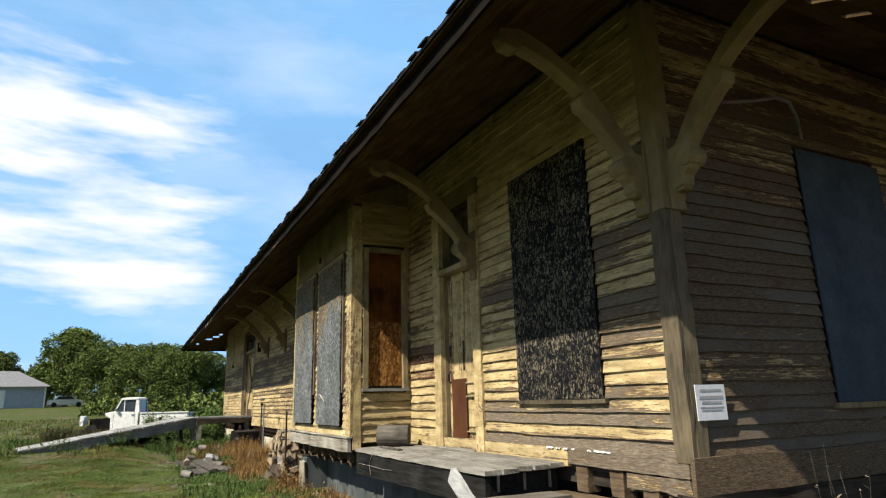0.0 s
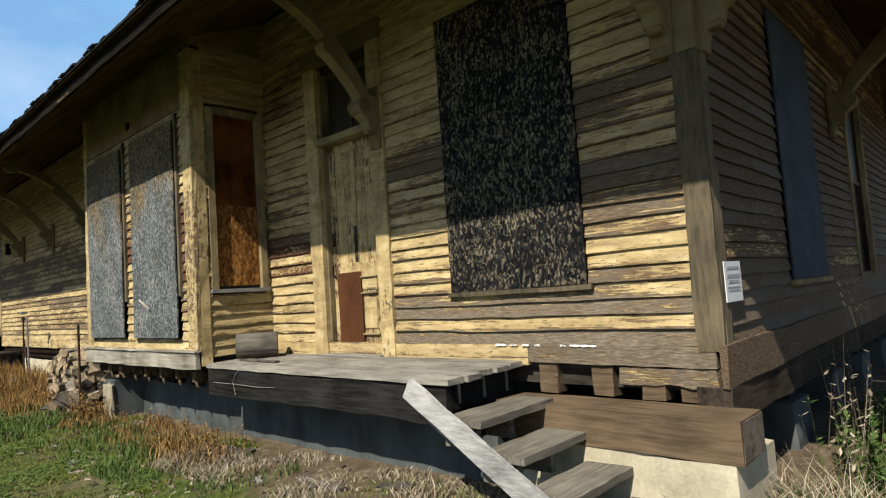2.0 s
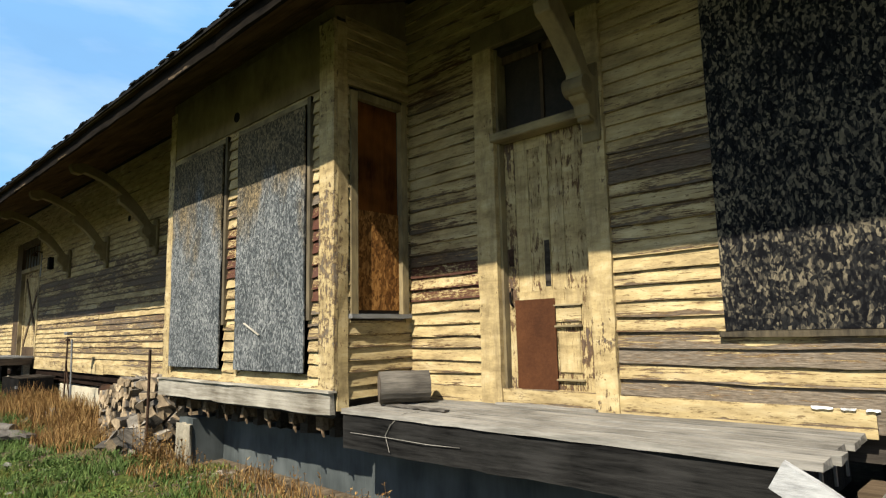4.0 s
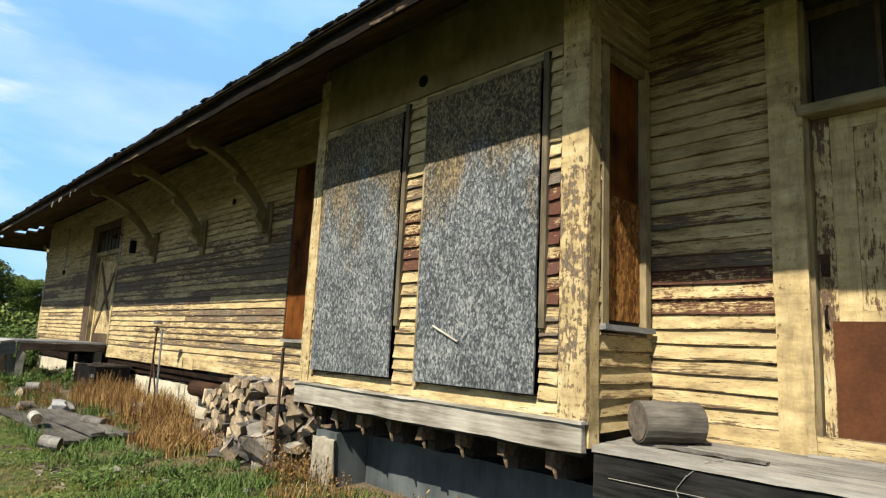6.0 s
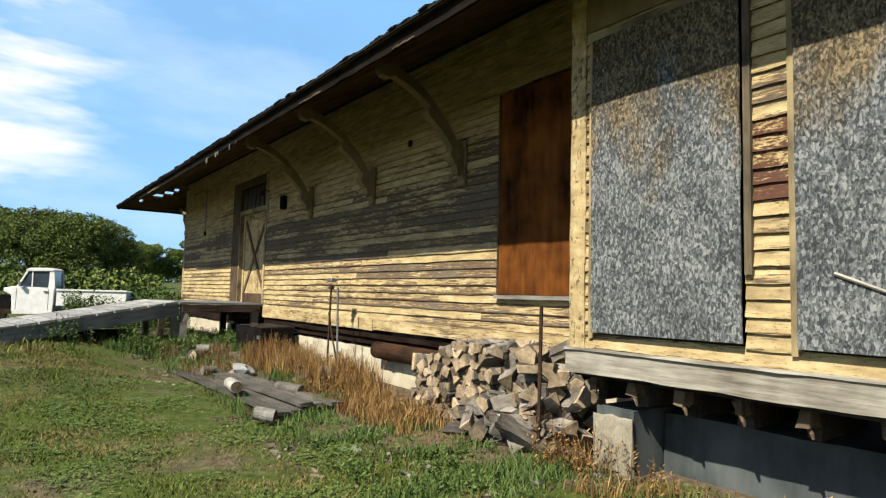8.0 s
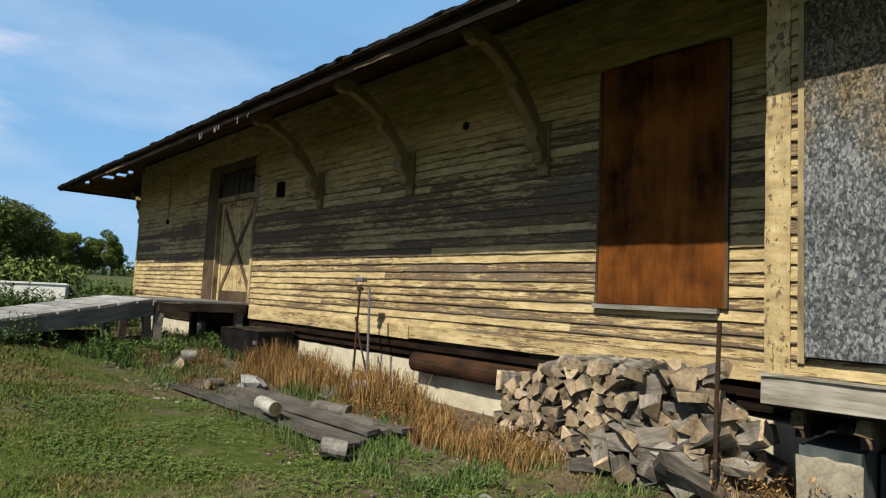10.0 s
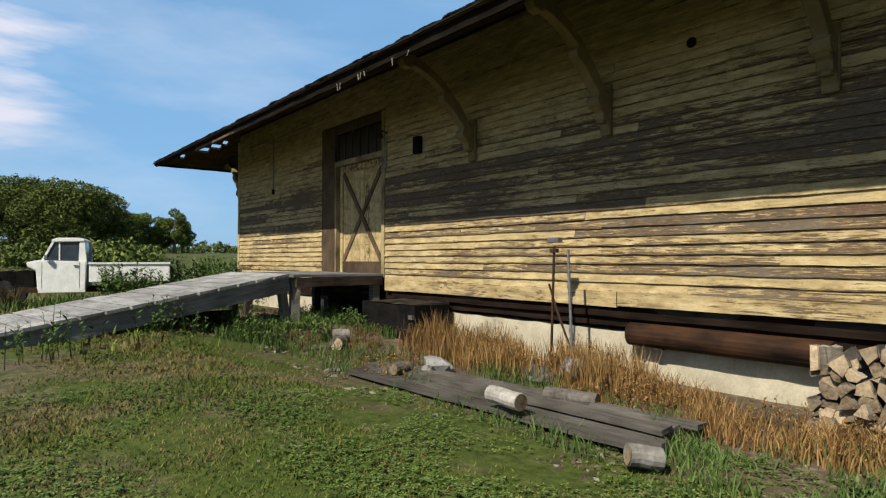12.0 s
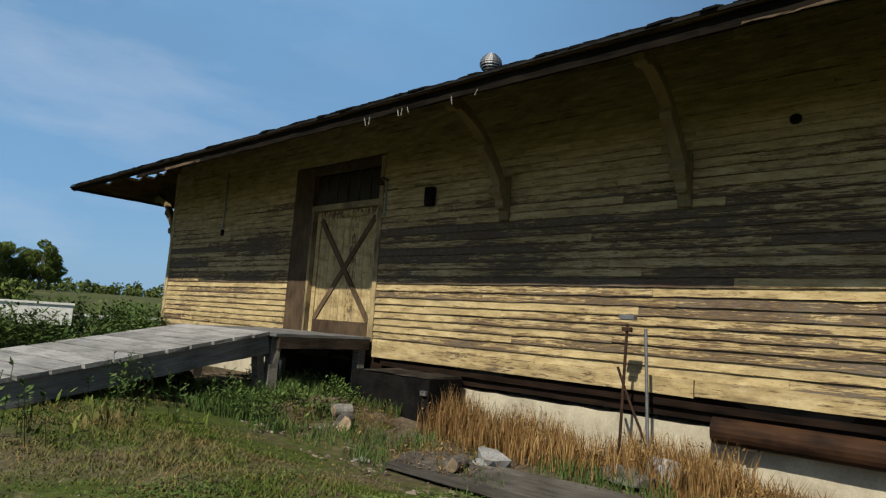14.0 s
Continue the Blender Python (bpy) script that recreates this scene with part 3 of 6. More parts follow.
for k, (a, c, d) in enumerate(((9.2, 9.65, 0.02), (12.9, 13.3, 0.015), (15.0, 15.65, 0.02), (24.3, 25.6, 0.045))):
    part("worn_patch", rough_box(EAVE_W + 0.044, EAVE_W + 0.049, a, c, EAVE_Z - 0.14, EAVE_Z - 0.14 + d, 1, 9, 0.006, 900 + k), M["brown_wood"], fascia, "bare worn edge")
rnd = random.Random(77)
for k in range(7):
    y = (18.25, 18.62, 19.3, 19.38, 19.46, 19.95, 20.05)[k]
    part("splinter", tube([(EAVE_W + 0.04, y, EAVE_Z - 0.12), (EAVE_W + 0.03, y + rnd.uniform(-0.05, 0.05), EAVE_Z - 0.16 - rnd.uniform(0, 0.08))], 0.006, 5), M["grey_wood"], fascia)


# ---- trim of the walls ----
part("water_table", rough_box(WX - 0.035, WX + 0.01, 4.66, BAY0, 0.88, 1.03, 1, 10, 0.005, 3), M["siding_w"], wall_west)
part("water_table", rough_box(WX - 0.035, WX + 0.01, SY + 0.02, 4.65, 0.90, 1.03, 1, 9, 0.006, 4), M["table"], wall_west, "bare grey-brown board along the wall foot")
for k, (a, b, z) in enumerate(((BAY1, 16.55, 0.87), (16.56, 21.48, 0.85), (23.95, NY, 0.87))):
    part("water_table", rough_box(WX - 0.035, WX + 0.01, a, b, z, 1.03, 1, 12, 0.005, 40 + k), M["table"], wall_west, "worn board along the wall foot")
corner_w = rough_box(WX - 0.045, WX - 0.002, SY - 0.045, SY + 0.12, 1.00, 2.86, 2, 12, 0.005, 5)
part("corner_board", corner_w, M["corner"], wall_west, "grey weathered corner board")
part("corner_board", rough_box(WX - 0.002, WX + 0.12, SY - 0.045, SY - 0.002, 1.00, 2.86, 2, 12, 0.006, 6), M["corner"], wall_south, "grey weathered corner board")
part("corner_board", box(WX - 0.04, WX + 0.12, SY - 0.04, SY + 0.12, 2.87, 4.7), M["bracket"], wall_west)
part("corner_board", rough_box(WX - 0.03, WX + 0.0, NY - 0.10, NY + 0.02, 0.95, 4.6, 2, 10, 0.004, 7), M["post"], wall_west)
# south skirt and sill beam
part("skirt_board", rough_box(WX - 0.06, EX, SY - 0.06, SY - 0.005, 0.79, 1.04, 0, 20, 0.008, 8), M["siding_s"], wall_south, "peeling skirt board")
part("sill_beam", rough_box(WX - 0.05, EX, SY - 0.05, SY + 0.16, 0.56, 0.785, 0, 20, 0.012, 9), M["dark_wood_x"], wall_south, "dark rotting sill beam")
# sill of the west wall, partly rotted open near the corner
part("sill_board", rough_box(WX - 0.025, WX + 0.02, SY + 0.02, 3.92, 0.775, 0.89, 1, 8, 0.010, 11), M["table"], wall_west, "split lower sill board")
for k, y in enumerate((3.36, 3.62, 3.98, 4.42)):
    part("cripple_stud", rough_box(WX - 0.01, WX + 0.12, y, y + 0.16, 0.68, 0.895, 2, 3, 0.006, 60 + k), M["brown_wood"], wall_west)
# black sheet set behind the open sill as the crawl space's shade
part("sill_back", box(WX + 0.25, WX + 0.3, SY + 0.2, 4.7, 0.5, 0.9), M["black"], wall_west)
part("sill_beam", rough_box(WX + 0.05, WX + 0.3, BAY1 - 0.4, NY, 0.62, 0.86, 1, 24, 0.008, 12), M["tar_beam"], wall_west, "dark tarred sill beam")
part("sill_beam", rough_box(WX + 0.0, WX + 0.05, BAY1 - 0.2, 21.3, 0.73, 0.80, 1, 24, 0.006, 13), M["tar_beam"], wall_west)
# bay trim
part("corner_post", rough_box(BAYX - 0.03, BAYX + 0.01, BAY0 - 0.03, BAY0 + 0.19, 1.03, 4.3, 2, 14, 0.005, 14), M["post"], wall_bay)
part("corner_post", rough_box(BAYX + 0.012, BAYX + 0.12, BAY0 - 0.03, BAY0 + 0.01, 0.86, 4.3, 2, 14, 0.005, 15), M["post"], wall_bay)
part("corner_post", rough_box(BAYX - 0.03, BAYX + 0.01, BAY1 - 0.14, BAY1 + 0.02, 1.03, 4.3, 2, 14, 0.005, 16), M["post"], wall_bay)
part("frieze_board", BAYF.box(BAY0 + 0.19, BAY1 - 0.14, 0, 0.022, 3.70, 4.35), M["bracket"], wall_bay, "plain cream frieze board")
part("skirt_board", rough_box(BAYX - 0.065, BAYX - 0.012, BAY0 - 0.02, BAY1 + 0.03, 0.835, 1.015, 1, 18, 0.007, 17), M["skirt"], wall_bay, "bleached grey skirt board")
part("skirt_cap", rough_box(BAYX - 0.085, BAYX, BAY0 - 0.03, BAY1 + 0.03, 1.015, 1.035, 1, 18, 0.004, 18), M["skirt"], wall_bay)
part("floor_edge", box(BAYX + 0.02, WX, BAY0 + 0.02, BAY1, 0.80, 0.86), M["dark_wood"], wall_bay)
for k, y in enumerate((8.55, 8.98, 9.42, 9.86, 10.28, 10.70, 11.12, 11.5)):
    bm = rough_box(BAYX + 0.20, WX, y - 0.05, y + 0.05, 0.60, 0.80, 0, 5, 0.012, 80 + k)
    part("joist", bm, M["dark_wood"], wall_bay)
    stub = rough_box(BAYX + 0.06, BAYX + 0.20, y - 0.035, y + 0.03, 0.69, 0.80, 0, 4, 0.018, 800 + k)
    add_tube(stub, [(BAYX + 0.07, y + 0.02, 0.78), (BAYX + 0.09, y - 0.01, 0.70), (BAYX + 0.08, y - 0.035, 0.655), (BAYX + 0.09, y - 0.04, 0.62)], 0.022, 5, 0.4)
    part("joist_end", stub, M["brown_wood"], wall_bay, "ragged rotted joist end")

for face, k in ((BAY0, 0.0), (BAY1 - 0.05, 0.0)):
    bm = bmesh.new()
    add_prism(bm, [(BAYX, 4.28), (WX + 0.02, 4.28), (WX + 0.02, 4.84), (BAYX, 4.44)], Matrix(((1, 0, 0, 0), (0, 0, 0.025, face + 0.025), (0, 1, 0, 0), (0, 0, 0, 1))))
    part("frieze_infill", bm, M["bracket"], wall_bay)
part("frieze_infill", box(BAYX, BAYX + 0.04, BAY0 + 0.05, BAY1 - 0.05, 4.34, 4.44), M["bracket"], wall_bay)
rnd = random.Random(8)
for k in range(7):
    y = 4.1 + k * 0.13 + rnd.uniform(-0.05, 0.05)
    part("paint_flake", rough_box(WX - 0.045, WX - 0.036, y, y + rnd.uniform(0.02, 0.12), 1.022, 1.033, 1, 4, 0.004, 950 + k), M["sign_white"], wall_west)

# ---- windows and doors ----


def window(name, label, category="window"):
    return setting(name, label, category)


w = window("window_1", "tall window boarded up with black-painted strand board")
part("board", rough_box(WX - 0.045, WX - 0.028, W1[0], W1[1], W1[2], W1[3], 2, 8, 0.003, 19), M["osb_black"], w)
part("window_sill", rough_box(WX - 0.06, WX, W1[0] - 0.04, W1[1] + 0.03, 1.42, 1.455, 1, 6, 0.003, 20), M["corner"], w)
for n, (name, r) in enumerate((("window_2", BA), ("window_3", BB))):
    w = window(name, "bay window boarded up with a grey strand board sheet")
    part("board", rough_box(BAYX - 0.072, BAYX - 0.056, r[0], r[1], r[2], r[3], 2, 8, 0.004, 21 + n), M["osb_grey"], w)
    part("batten", BAYF.box(r[0] - 0.06, r[0] - 0.012, 0, 0.05, 1.62, 3.66), M["corner"], w)
    part("batten", BAYF.box(r[1] + 0.012, r[1] + 0.05, 0, 0.04, 1.12, 3.66), M["trim"], w)
    part("head_batten", BAYF.box(r[0] - 0.06, r[1] + 0.05, 0.0, 0.045, 3.60, 3.65), M["trim_y"], w)
    part("packing", BAYF.box(r[0] + 0.1, r[1] - 0.1, -0.01, 0.05, 1.3, 3.5), M["dark_wood"], w)
part("loose_splinter", tube([(BAYX - 0.078, 9.62, 1.62), (BAYX - 0.078, 9.33, 1.50)], 0.011, 5), M["skirt"], bpy.data.objects["window_2"])
w = window("window_4", "narrow bay side window filled with orange-brown board")
part("board", BAYS.box(BW[0], BW[1], -0.05, -0.03, 2.58, BW[3]), M["rust_panel"], w)
part("board", BAYS.box(BW[0], BW[1], -0.03, -0.012, BW[2], 2.60), M["osb_brown"], w, "newer orange strand board")
for u in (BW[0] - 0.08, BW[1]):
    part("window_frame", BAYS.box(u, u + 0.075, -0.02, 0.04, BW[2] - 0.04, BW[3] + 0.06), M["trim"], w)
part("window_frame", BAYS.box(BW[0], BW[1], -0.02, 0.04, BW[3], BW[3] + 0.07), M["trim"], w)
part("window_sill", rough_box(BW[0] - 0.10, BW[1] + 0.08, BAY0 - 0.075, BAY0 - 0.0, BW[2] - 0.075, BW[2] - 0.035, 0, 5, 0.003, 23), M["grey_wood_x"], w)
w = window("window_5", "tall window closed with a rust-brown plywood panel")
part("board", rough_box(WX - 0.05, WX - 0.025, RW[0], RW[1], RW[2], RW[3], 2, 6, 0.003, 24), M["rust_panel"], w)
part("edge_strip", rough_box(WX - 0.058, WX - 0.02, RW[1], RW[1] + 0.03, RW[2], RW[3], 2, 6, 0.003, 25), M["dark_trim"], w)
part("edge_strip", rough_box(WX - 0.058, WX - 0.02, RW[0] - 0.03, RW[0], RW[2], RW[3], 2, 6, 0.003, 26), M["dark_trim"], w)
part("window_sill", rough_box(WX - 0.085, WX - 0.0, RW[0] + 0.05, RW[1] + 0.04, RW[2] - 0.05, RW[2] - 0.005, 1, 5, 0.003, 27), M["grey_wood"], w)
w = window("window_6", "tall end window closed with blue-grey plywood")
part("board", SOUTH.box(E1[0], E1[1], 0.03, 0.045, E1[2], E1[3]), M["blue_board"], w)
part("window_sill", SOUTH.box(E1[0] - 0.05, E1[1] + 0.05, 0.0, 0.07, E1[2] - 0.05, E1[2] - 0.004), M["trim"], w)
w = window("window_7", "end window with dark dirty panes")
part("pane", SOUTH.box(E2[0], E2[1], -0.08, -0.07, E2[2], 2.5), M["glass_dark"], w)
part("pane", SOUTH.box(E2[0], E2[1], -0.05, -0.04, 2.54, E2[3]), M["glass_dark"], w)
part("meeting_rail", SOUTH.box(E2[0], E2[1], -0.08, -0.03, 2.5, 2.54), M["trim"], w)
for u in (E2[0] - 0.1, E2[1]):
    part("window_frame", SOUTH.box(u, u + 0.1, -0.06, 0.04, E2[2] - 0.05, E2[3] + 0.1), M["trim"], w)

d = window("door_1", "tall worn cream panel door with a rusty kick plate", "door")
for a, b in ((6.12, 6.30), (7.145, 7.35)):
    part("casing", rough_box(WX - 0.05, WX + 0.01, a, b, 0.90, 3.93, 2, 14, 0.005, int(a * 10)), M["post"], d)
part("head_casing", WEST.box(6.10, 7.37, 0.0, 0.055, 3.93, 4.14, None, 0.006), M["bracket"], d)
for a, b in ((6.30, 6.325), (7.12, 7.145)):
    part("jamb", WEST.box(a, b, 0.0, -0.14, 0.90, 3.92), M["trim"], d)
part("transom_bar", WEST.box(6.28, 7.17, -0.12, 0.075, 3.075, 3.15, None, 0.01), M["trim_y"], d)
part("leaf", WEST.box(6.33, 7.115, -0.075, -0.115, 0.90, 3.07), M["door"], d)
for a, b in ((6.43, 6.69), (6.755, 7.015)):
    part("upper_panel", WEST.box(a, (a + b) / 2 - 0.002, -0.067, -0.077, 1.80, 2.98), M["door"], d)
    part("upper_panel", WEST.box((a + b) / 2 + 0.002, b, -0.067, -0.077, 1.80, 2.98), M["door"], d)
for a, b in ((6.33, 6.43), (7.015, 7.115), (6.69, 6.755)):
    part("stile", rough_box(WX + 0.058, WX + 0.076, a, b, 0.90, 3.07, 2, 8, 0.002, int(a * 30)), M["door"], d)
for a, b in ((0.90, 1.03), (1.68, 1.80), (2.98, 3.07)):
    for u, v in ((6.431, 6.689), (6.756, 7.014)):
        part("rail", WEST.box(u, v, -0.060, -0.076, a, b), M["door"], d)
part("lock_panel", WEST.box(6.45, 6.675, -0.064, -0.076, 1.55, 1.665), M["table"], d, "bare grey-brown panel")
part("lower_panel", WEST.box(6.47, 6.66, -0.062, -0.076, 1.16, 1.47, None, 0.008), M["door"], d)
for z0, z1 in ((1.505, 1.525), (1.10, 1.118), (1.668, 1.684)):
    part("panel_moulding", WEST.box(6.44, 6.685, -0.046, -0.066, z0, z1, None, 0.004), M["trim_y"], d)
part("bare_patch", rough_box(WX + 0.0548, WX + 0.0572, 6.697, 6.748, 1.83, 2.20, 2, 7, 0.0012, 331), M["dark_wood"], d, "dark bare wood where paint fell off")
part("lock_plate", rough_box(WX + 0.050, WX + 0.0575, 7.05, 7.10, 2.02, 2.16, 2, 4, 0.004, 333), M["rust"], d, "rusted iron lock plate")
part("kick_plate", rough_box(WX + 0.048, WX + 0.054, 6.67, 7.05, 1.02, 1.735, 2, 5, 0.002, 33), M["rust_plate"], d, "rusty steel plate")
part("handle", tube([(WX + 0.05, 7.075, 1.83), (WX + 0.02, 7.075, 1.80), (WX + 0.02, 7.075, 1.72), (WX + 0.05, 7.075, 1.69)], 0.01, 6), M["black"], d, "black iron handle")
for a, b in ((6.34, 6.71), (6.73, 7.105)):
    part("pane", WEST.box(a, b, -0.10, -0.108, 3.17, 3.80), M["glass_dark"], d)
part("muntin", WEST.box(6.705, 6.735, -0.08, -0.12, 3.15, 3.92), M["dark_trim"], d)
part("transom_rail", WEST.box(6.325, 7.12, -0.08, -0.12, 3.80, 3.93), M["dark_trim"], d)
part("threshold", rough_box(WX - 0.09, WX + 0.1, 6.28, 7.18, 0.895, 0.925, 1, 6, 0.004, 35), M["grey_wood"], d)

d = window("door_2", "freight door of worn cream boards with crossed dark braces", "door")
Y0, Y1 = 21.62, 23.28
part("jamb", rough_box(WX - 0.03, WX + 0.06, 23.36, 23.92, 1.08, 4.10, 2, 10, 0.005, 36), M["dark_trim"], d, "dark brown door post")
part("jamb", rough_box(WX - 0.035, WX + 0.06, 23.29, 23.355, 1.08, 3.34, 2, 10, 0.004, 37), M["trim"], d)
part("jamb", rough_box(WX - 0.03, WX + 0.06, 21.50, 21.60, 1.08, 4.10, 2, 10, 0.004, 38), M["trim"], d)
part("header", WEST.box(21.60, 23.36, -0.06, 0.03, 3.28, 3.38), M["trim_y"], d)
n = 9
for k in range(n):
    a = Y0 + (Y1 - Y0) * k / n
    part("board", WEST.box(a + 0.003, a + (Y1 - Y0) / n - 0.003, -0.08, -0.10, 1.12, 3.27), M["fdoor"], d)
part("backing", WEST.box(21.5, 23.9, -0.11, -0.13, 1.08, 4.1), M["black"], d)
for a in (Y0, Y1 - 0.10):
    part("stile", WEST.box(a, a + 0.10, -0.055, -0.079, 1.12, 3.27), M["fdoor"], d)
part("rail", WEST.box(Y0 + 0.1, Y1 - 0.1, -0.055, -0.079, 3.14, 3.27), M["fdoor"], d)
part("bottom_rail", WEST.box(Y0 + 0.1, Y1 - 0.1, -0.055, -0.079, 1.12, 1.36), M["dark_trim"], d, "grey worn bottom rail")
for s in (1, -1):
    ends = ((Y0 + 0.12, 1.38), (Y1 - 0.12, 3.12)) if s > 0 else ((Y1 - 0.12, 1.38), (Y0 + 0.12, 3.12))
    (ya, za), (yb, zb) = ends
    ang = math.atan2(zb - za, yb - ya)
    bm = bmesh.new()
    ln = math.hypot(yb - ya, zb - za)
    add_box(bm, -0.010, 0.010, -ln / 2, ln / 2, -0.048, 0.048)
    bmesh.ops.transform(bm, matrix=Matrix.Translation((WX + 0.066 - 0.003 * s, (ya + yb) / 2, (za + zb) / 2)) @ Matrix.Rotation(ang, 4, "X"), verts=bm.verts)
    part("brace", bm, M["brace"], d, "brown diagonal brace")
for k in range(6):
    a = 21.62 + k * 0.29
    part("transom_pane", WEST.box(a, a + 0.27, -0.05, -0.06, 3.40, 3.92), M["glass_dark"], d)
    part("transom_bar", WEST.box(a + 0.27, a + 0.29, -0.03, -0.06, 3.38, 3.95), M["dark_trim"], d)
part("transom_frame", WEST.box(21.6, 23.36, 0.02, -0.06, 3.95, 4.10), M["dark_trim"], d)


# ---- brackets under the eaves ----
def bracket_mesh():
    """A curved brace with stepped scrolls; u is the distance from the wall, v the height."""
    low = [(0.0, 2.94), (0.05, 2.93), (0.08, 3.01), (0.16, 3.03), (0.17, 3.11), (0.22, 3.14), (0.27, 3.22), (0.25, 3.33), (0.33, 3.42), (0.44, 3.53), (0.56, 3.63), (0.62, 3.66), (0.64, 3.74), (0.60, 3.79), (0.70, 3.86), (0.84, 3.94), (1.00, 4.01), (1.14, 4.05), (1.20, 4.01), (1.30, 4.03), (1.34, 4.10)]
    up = [(1.34, 4.16), (1.15, 4.20), (0.92, 4.12), (0.70, 4.00), (0.50, 3.83), (0.32, 3.64), (0.20, 3.48), (0.12, 3.36), (0.0, 3.34)]
    bm = bmesh.new()
    add_prism(bm, low + up, Matrix(((-1, 0, 0, 0), (0, 0, 0.065, 0), (0, 1, 0, 0), (0, 0, 0, 1))))
    bmesh.ops.bevel(bm, geom=[e for e in bm.edges if e.calc_length() < 0.4], offset=0.008, segments=1, affect="EDGES")
    return mesh_of("brace", bm, M["bracket"])


def knob_mesh():
    bm = tube([(-0.21, -0.085, 3.235), (-0.21, 0.085, 3.235)], 0.075, 14)
    add_tube(bm, [(-0.21, -0.09, 3.235), (-0.21, 0.09, 3.235)], 0.015, 8)
    return mesh_of("scroll", bm, M["bracket"])


BRACE, KNOB = bracket_mesh(), knob_mesh()
BLOCK = mesh_of("drop_block", box(-0.15, -0.02, -0.05, 0.05, 2.99, 3.09, 0.01), M["bracket"])
POST = mesh_of("wall_piece", box(-0.05, 0.0, -0.075, 0.075, 2.86, 3.46, 0.008), M["bracket"])


def bracket(m):
    t = thing("eave_bracket", m, "scroll-cut cream wooden bracket propping the eave", "bracket", "eave brackets")
    for name, me in (("brace", BRACE), ("scroll", KNOB), ("drop_block", BLOCK), ("wall_piece", POST)):
        shared(name, me, t, Matrix())


for y in (3.42, 6.21, 14.32, 16.68, 19.07):
    bracket(pose(WX - 0.02, y, 0))
for x in (3.66, 7.55):
    bracket(pose(x, SY - 0.02, 0, 0, 0, 90))
bracket(pose(3.66, NY + 0.02, 0, 0, 0, -90))

# ---- foundations ----
f = setting("foundation", "concrete foundation walls and piers under the depot", "foundation")
part("footing", rough_box(3.17, 3.5, 4.72, 11.12, -0.2, 0.53, 1, 24, 0.008, 41), M["concrete_grey"], f, "blue-grey rendered concrete")
# one block in two tones: pale sunlit front, grey body for its shaded side
part("footing_end", rough_box(2.76, 2.80, 11.13, 11.5, -0.2, 0.50, 1, 5, 0.012, 42), M["concrete_dim"], f, "pale concrete face toned as the sunlit side of the block")
part("footing", rough_box(2.80, 3.5, 11.14, 11.5, -0.2, 0.56, 1, 5, 0.004, 421), M["concrete_grey"], f)
part("footing", rough_box(3.62, 3.95, 11.5, 21.4, -0.2, 0.56, 1, 40, 0.012, 43), M["concrete"], f, "pale concrete wall")
part("footing", rough_box(3.62, 3.95, 24.0, 28.8, -0.2, 0.56, 1, 20, 0.012, 44), M["concrete"], f)
part("pier", rough_box(3.185, 3.85, 3.10, 4.55, -0.2, 0.435, 1, 8, 0.012, 45), M["concrete"], f, "cracked pale concrete pier")
for k, x in enumerate((5.1, 6.6, 8.1, 9.6, 11.1)):
    part("pier", rough_box(x, x + 0.45, SY + 0.02, SY + 0.5, -0.2, 0.42, 2, 4, 0.015, 46 + k), M["concrete_grey"], f)
    part("post", rough_box(x + 0.12, x + 0.28, SY + 0.08, SY + 0.24, 0.42, 0.56, 2, 3, 0.008, 52 + k), M["dark_wood"], f)
# black sheets added below the floor in place of the dark void
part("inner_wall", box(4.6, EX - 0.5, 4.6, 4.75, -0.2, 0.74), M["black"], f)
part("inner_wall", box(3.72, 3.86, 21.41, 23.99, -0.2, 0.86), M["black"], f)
t = thing("timber", (3.36, 3.86, 0.44), "heavy brown square timber lying on a concrete pier", "timber")
part("beam", rough_box(-0.19, 0.17, -0.80, 0.85, 0.0, 0.235, 1, 8, 0.004, 58), M["brown_wood"], t)
part("end_grain", rough_box(-0.18, 0.16, -0.806, -0.802, 0.01, 0.225, 0, 4, 0.003, 59), M["bark_end"], t, "cracked end grain")

# ---- loading deck and steps ----
t = thing("loading_deck", (0, 0, 0), "weathered grey plank deck beside the door", "deck")
for k in range(5):
    a = 2.715 + k * 0.163
    part("plank", rough_box(a + 0.004, a + 0.158, 4.72 + random.Random(k).uniform(-0.02, 0.03), 8.22, 0.845 + k * 0.006, 0.885 + k * 0.006, 1, 16, 0.004, 70 + k), M["grey_wood"], t)
part("edge_beam", rough_box(2.735, 2.80, 4.80, 8.21, 0.575, 0.843, 1, 22, 0.012, 76), M["char_wood"], t, "black rotting edge beam")
part("end_beam", rough_box(2.80, 3.50, 4.80, 4.86, 0.66, 0.843, 0, 6, 0.008, 77), M["char_wood"], t, "dark end beam")
for k in range(3):
    part("strap", box(2.86 + k * 0.27, 2.885 + k * 0.27, 4.785, 4.797, 0.70, 0.84), M["steel"], t)
# black slab added beneath the planks, standing in for the shade there
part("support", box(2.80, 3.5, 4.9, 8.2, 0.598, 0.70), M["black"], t)

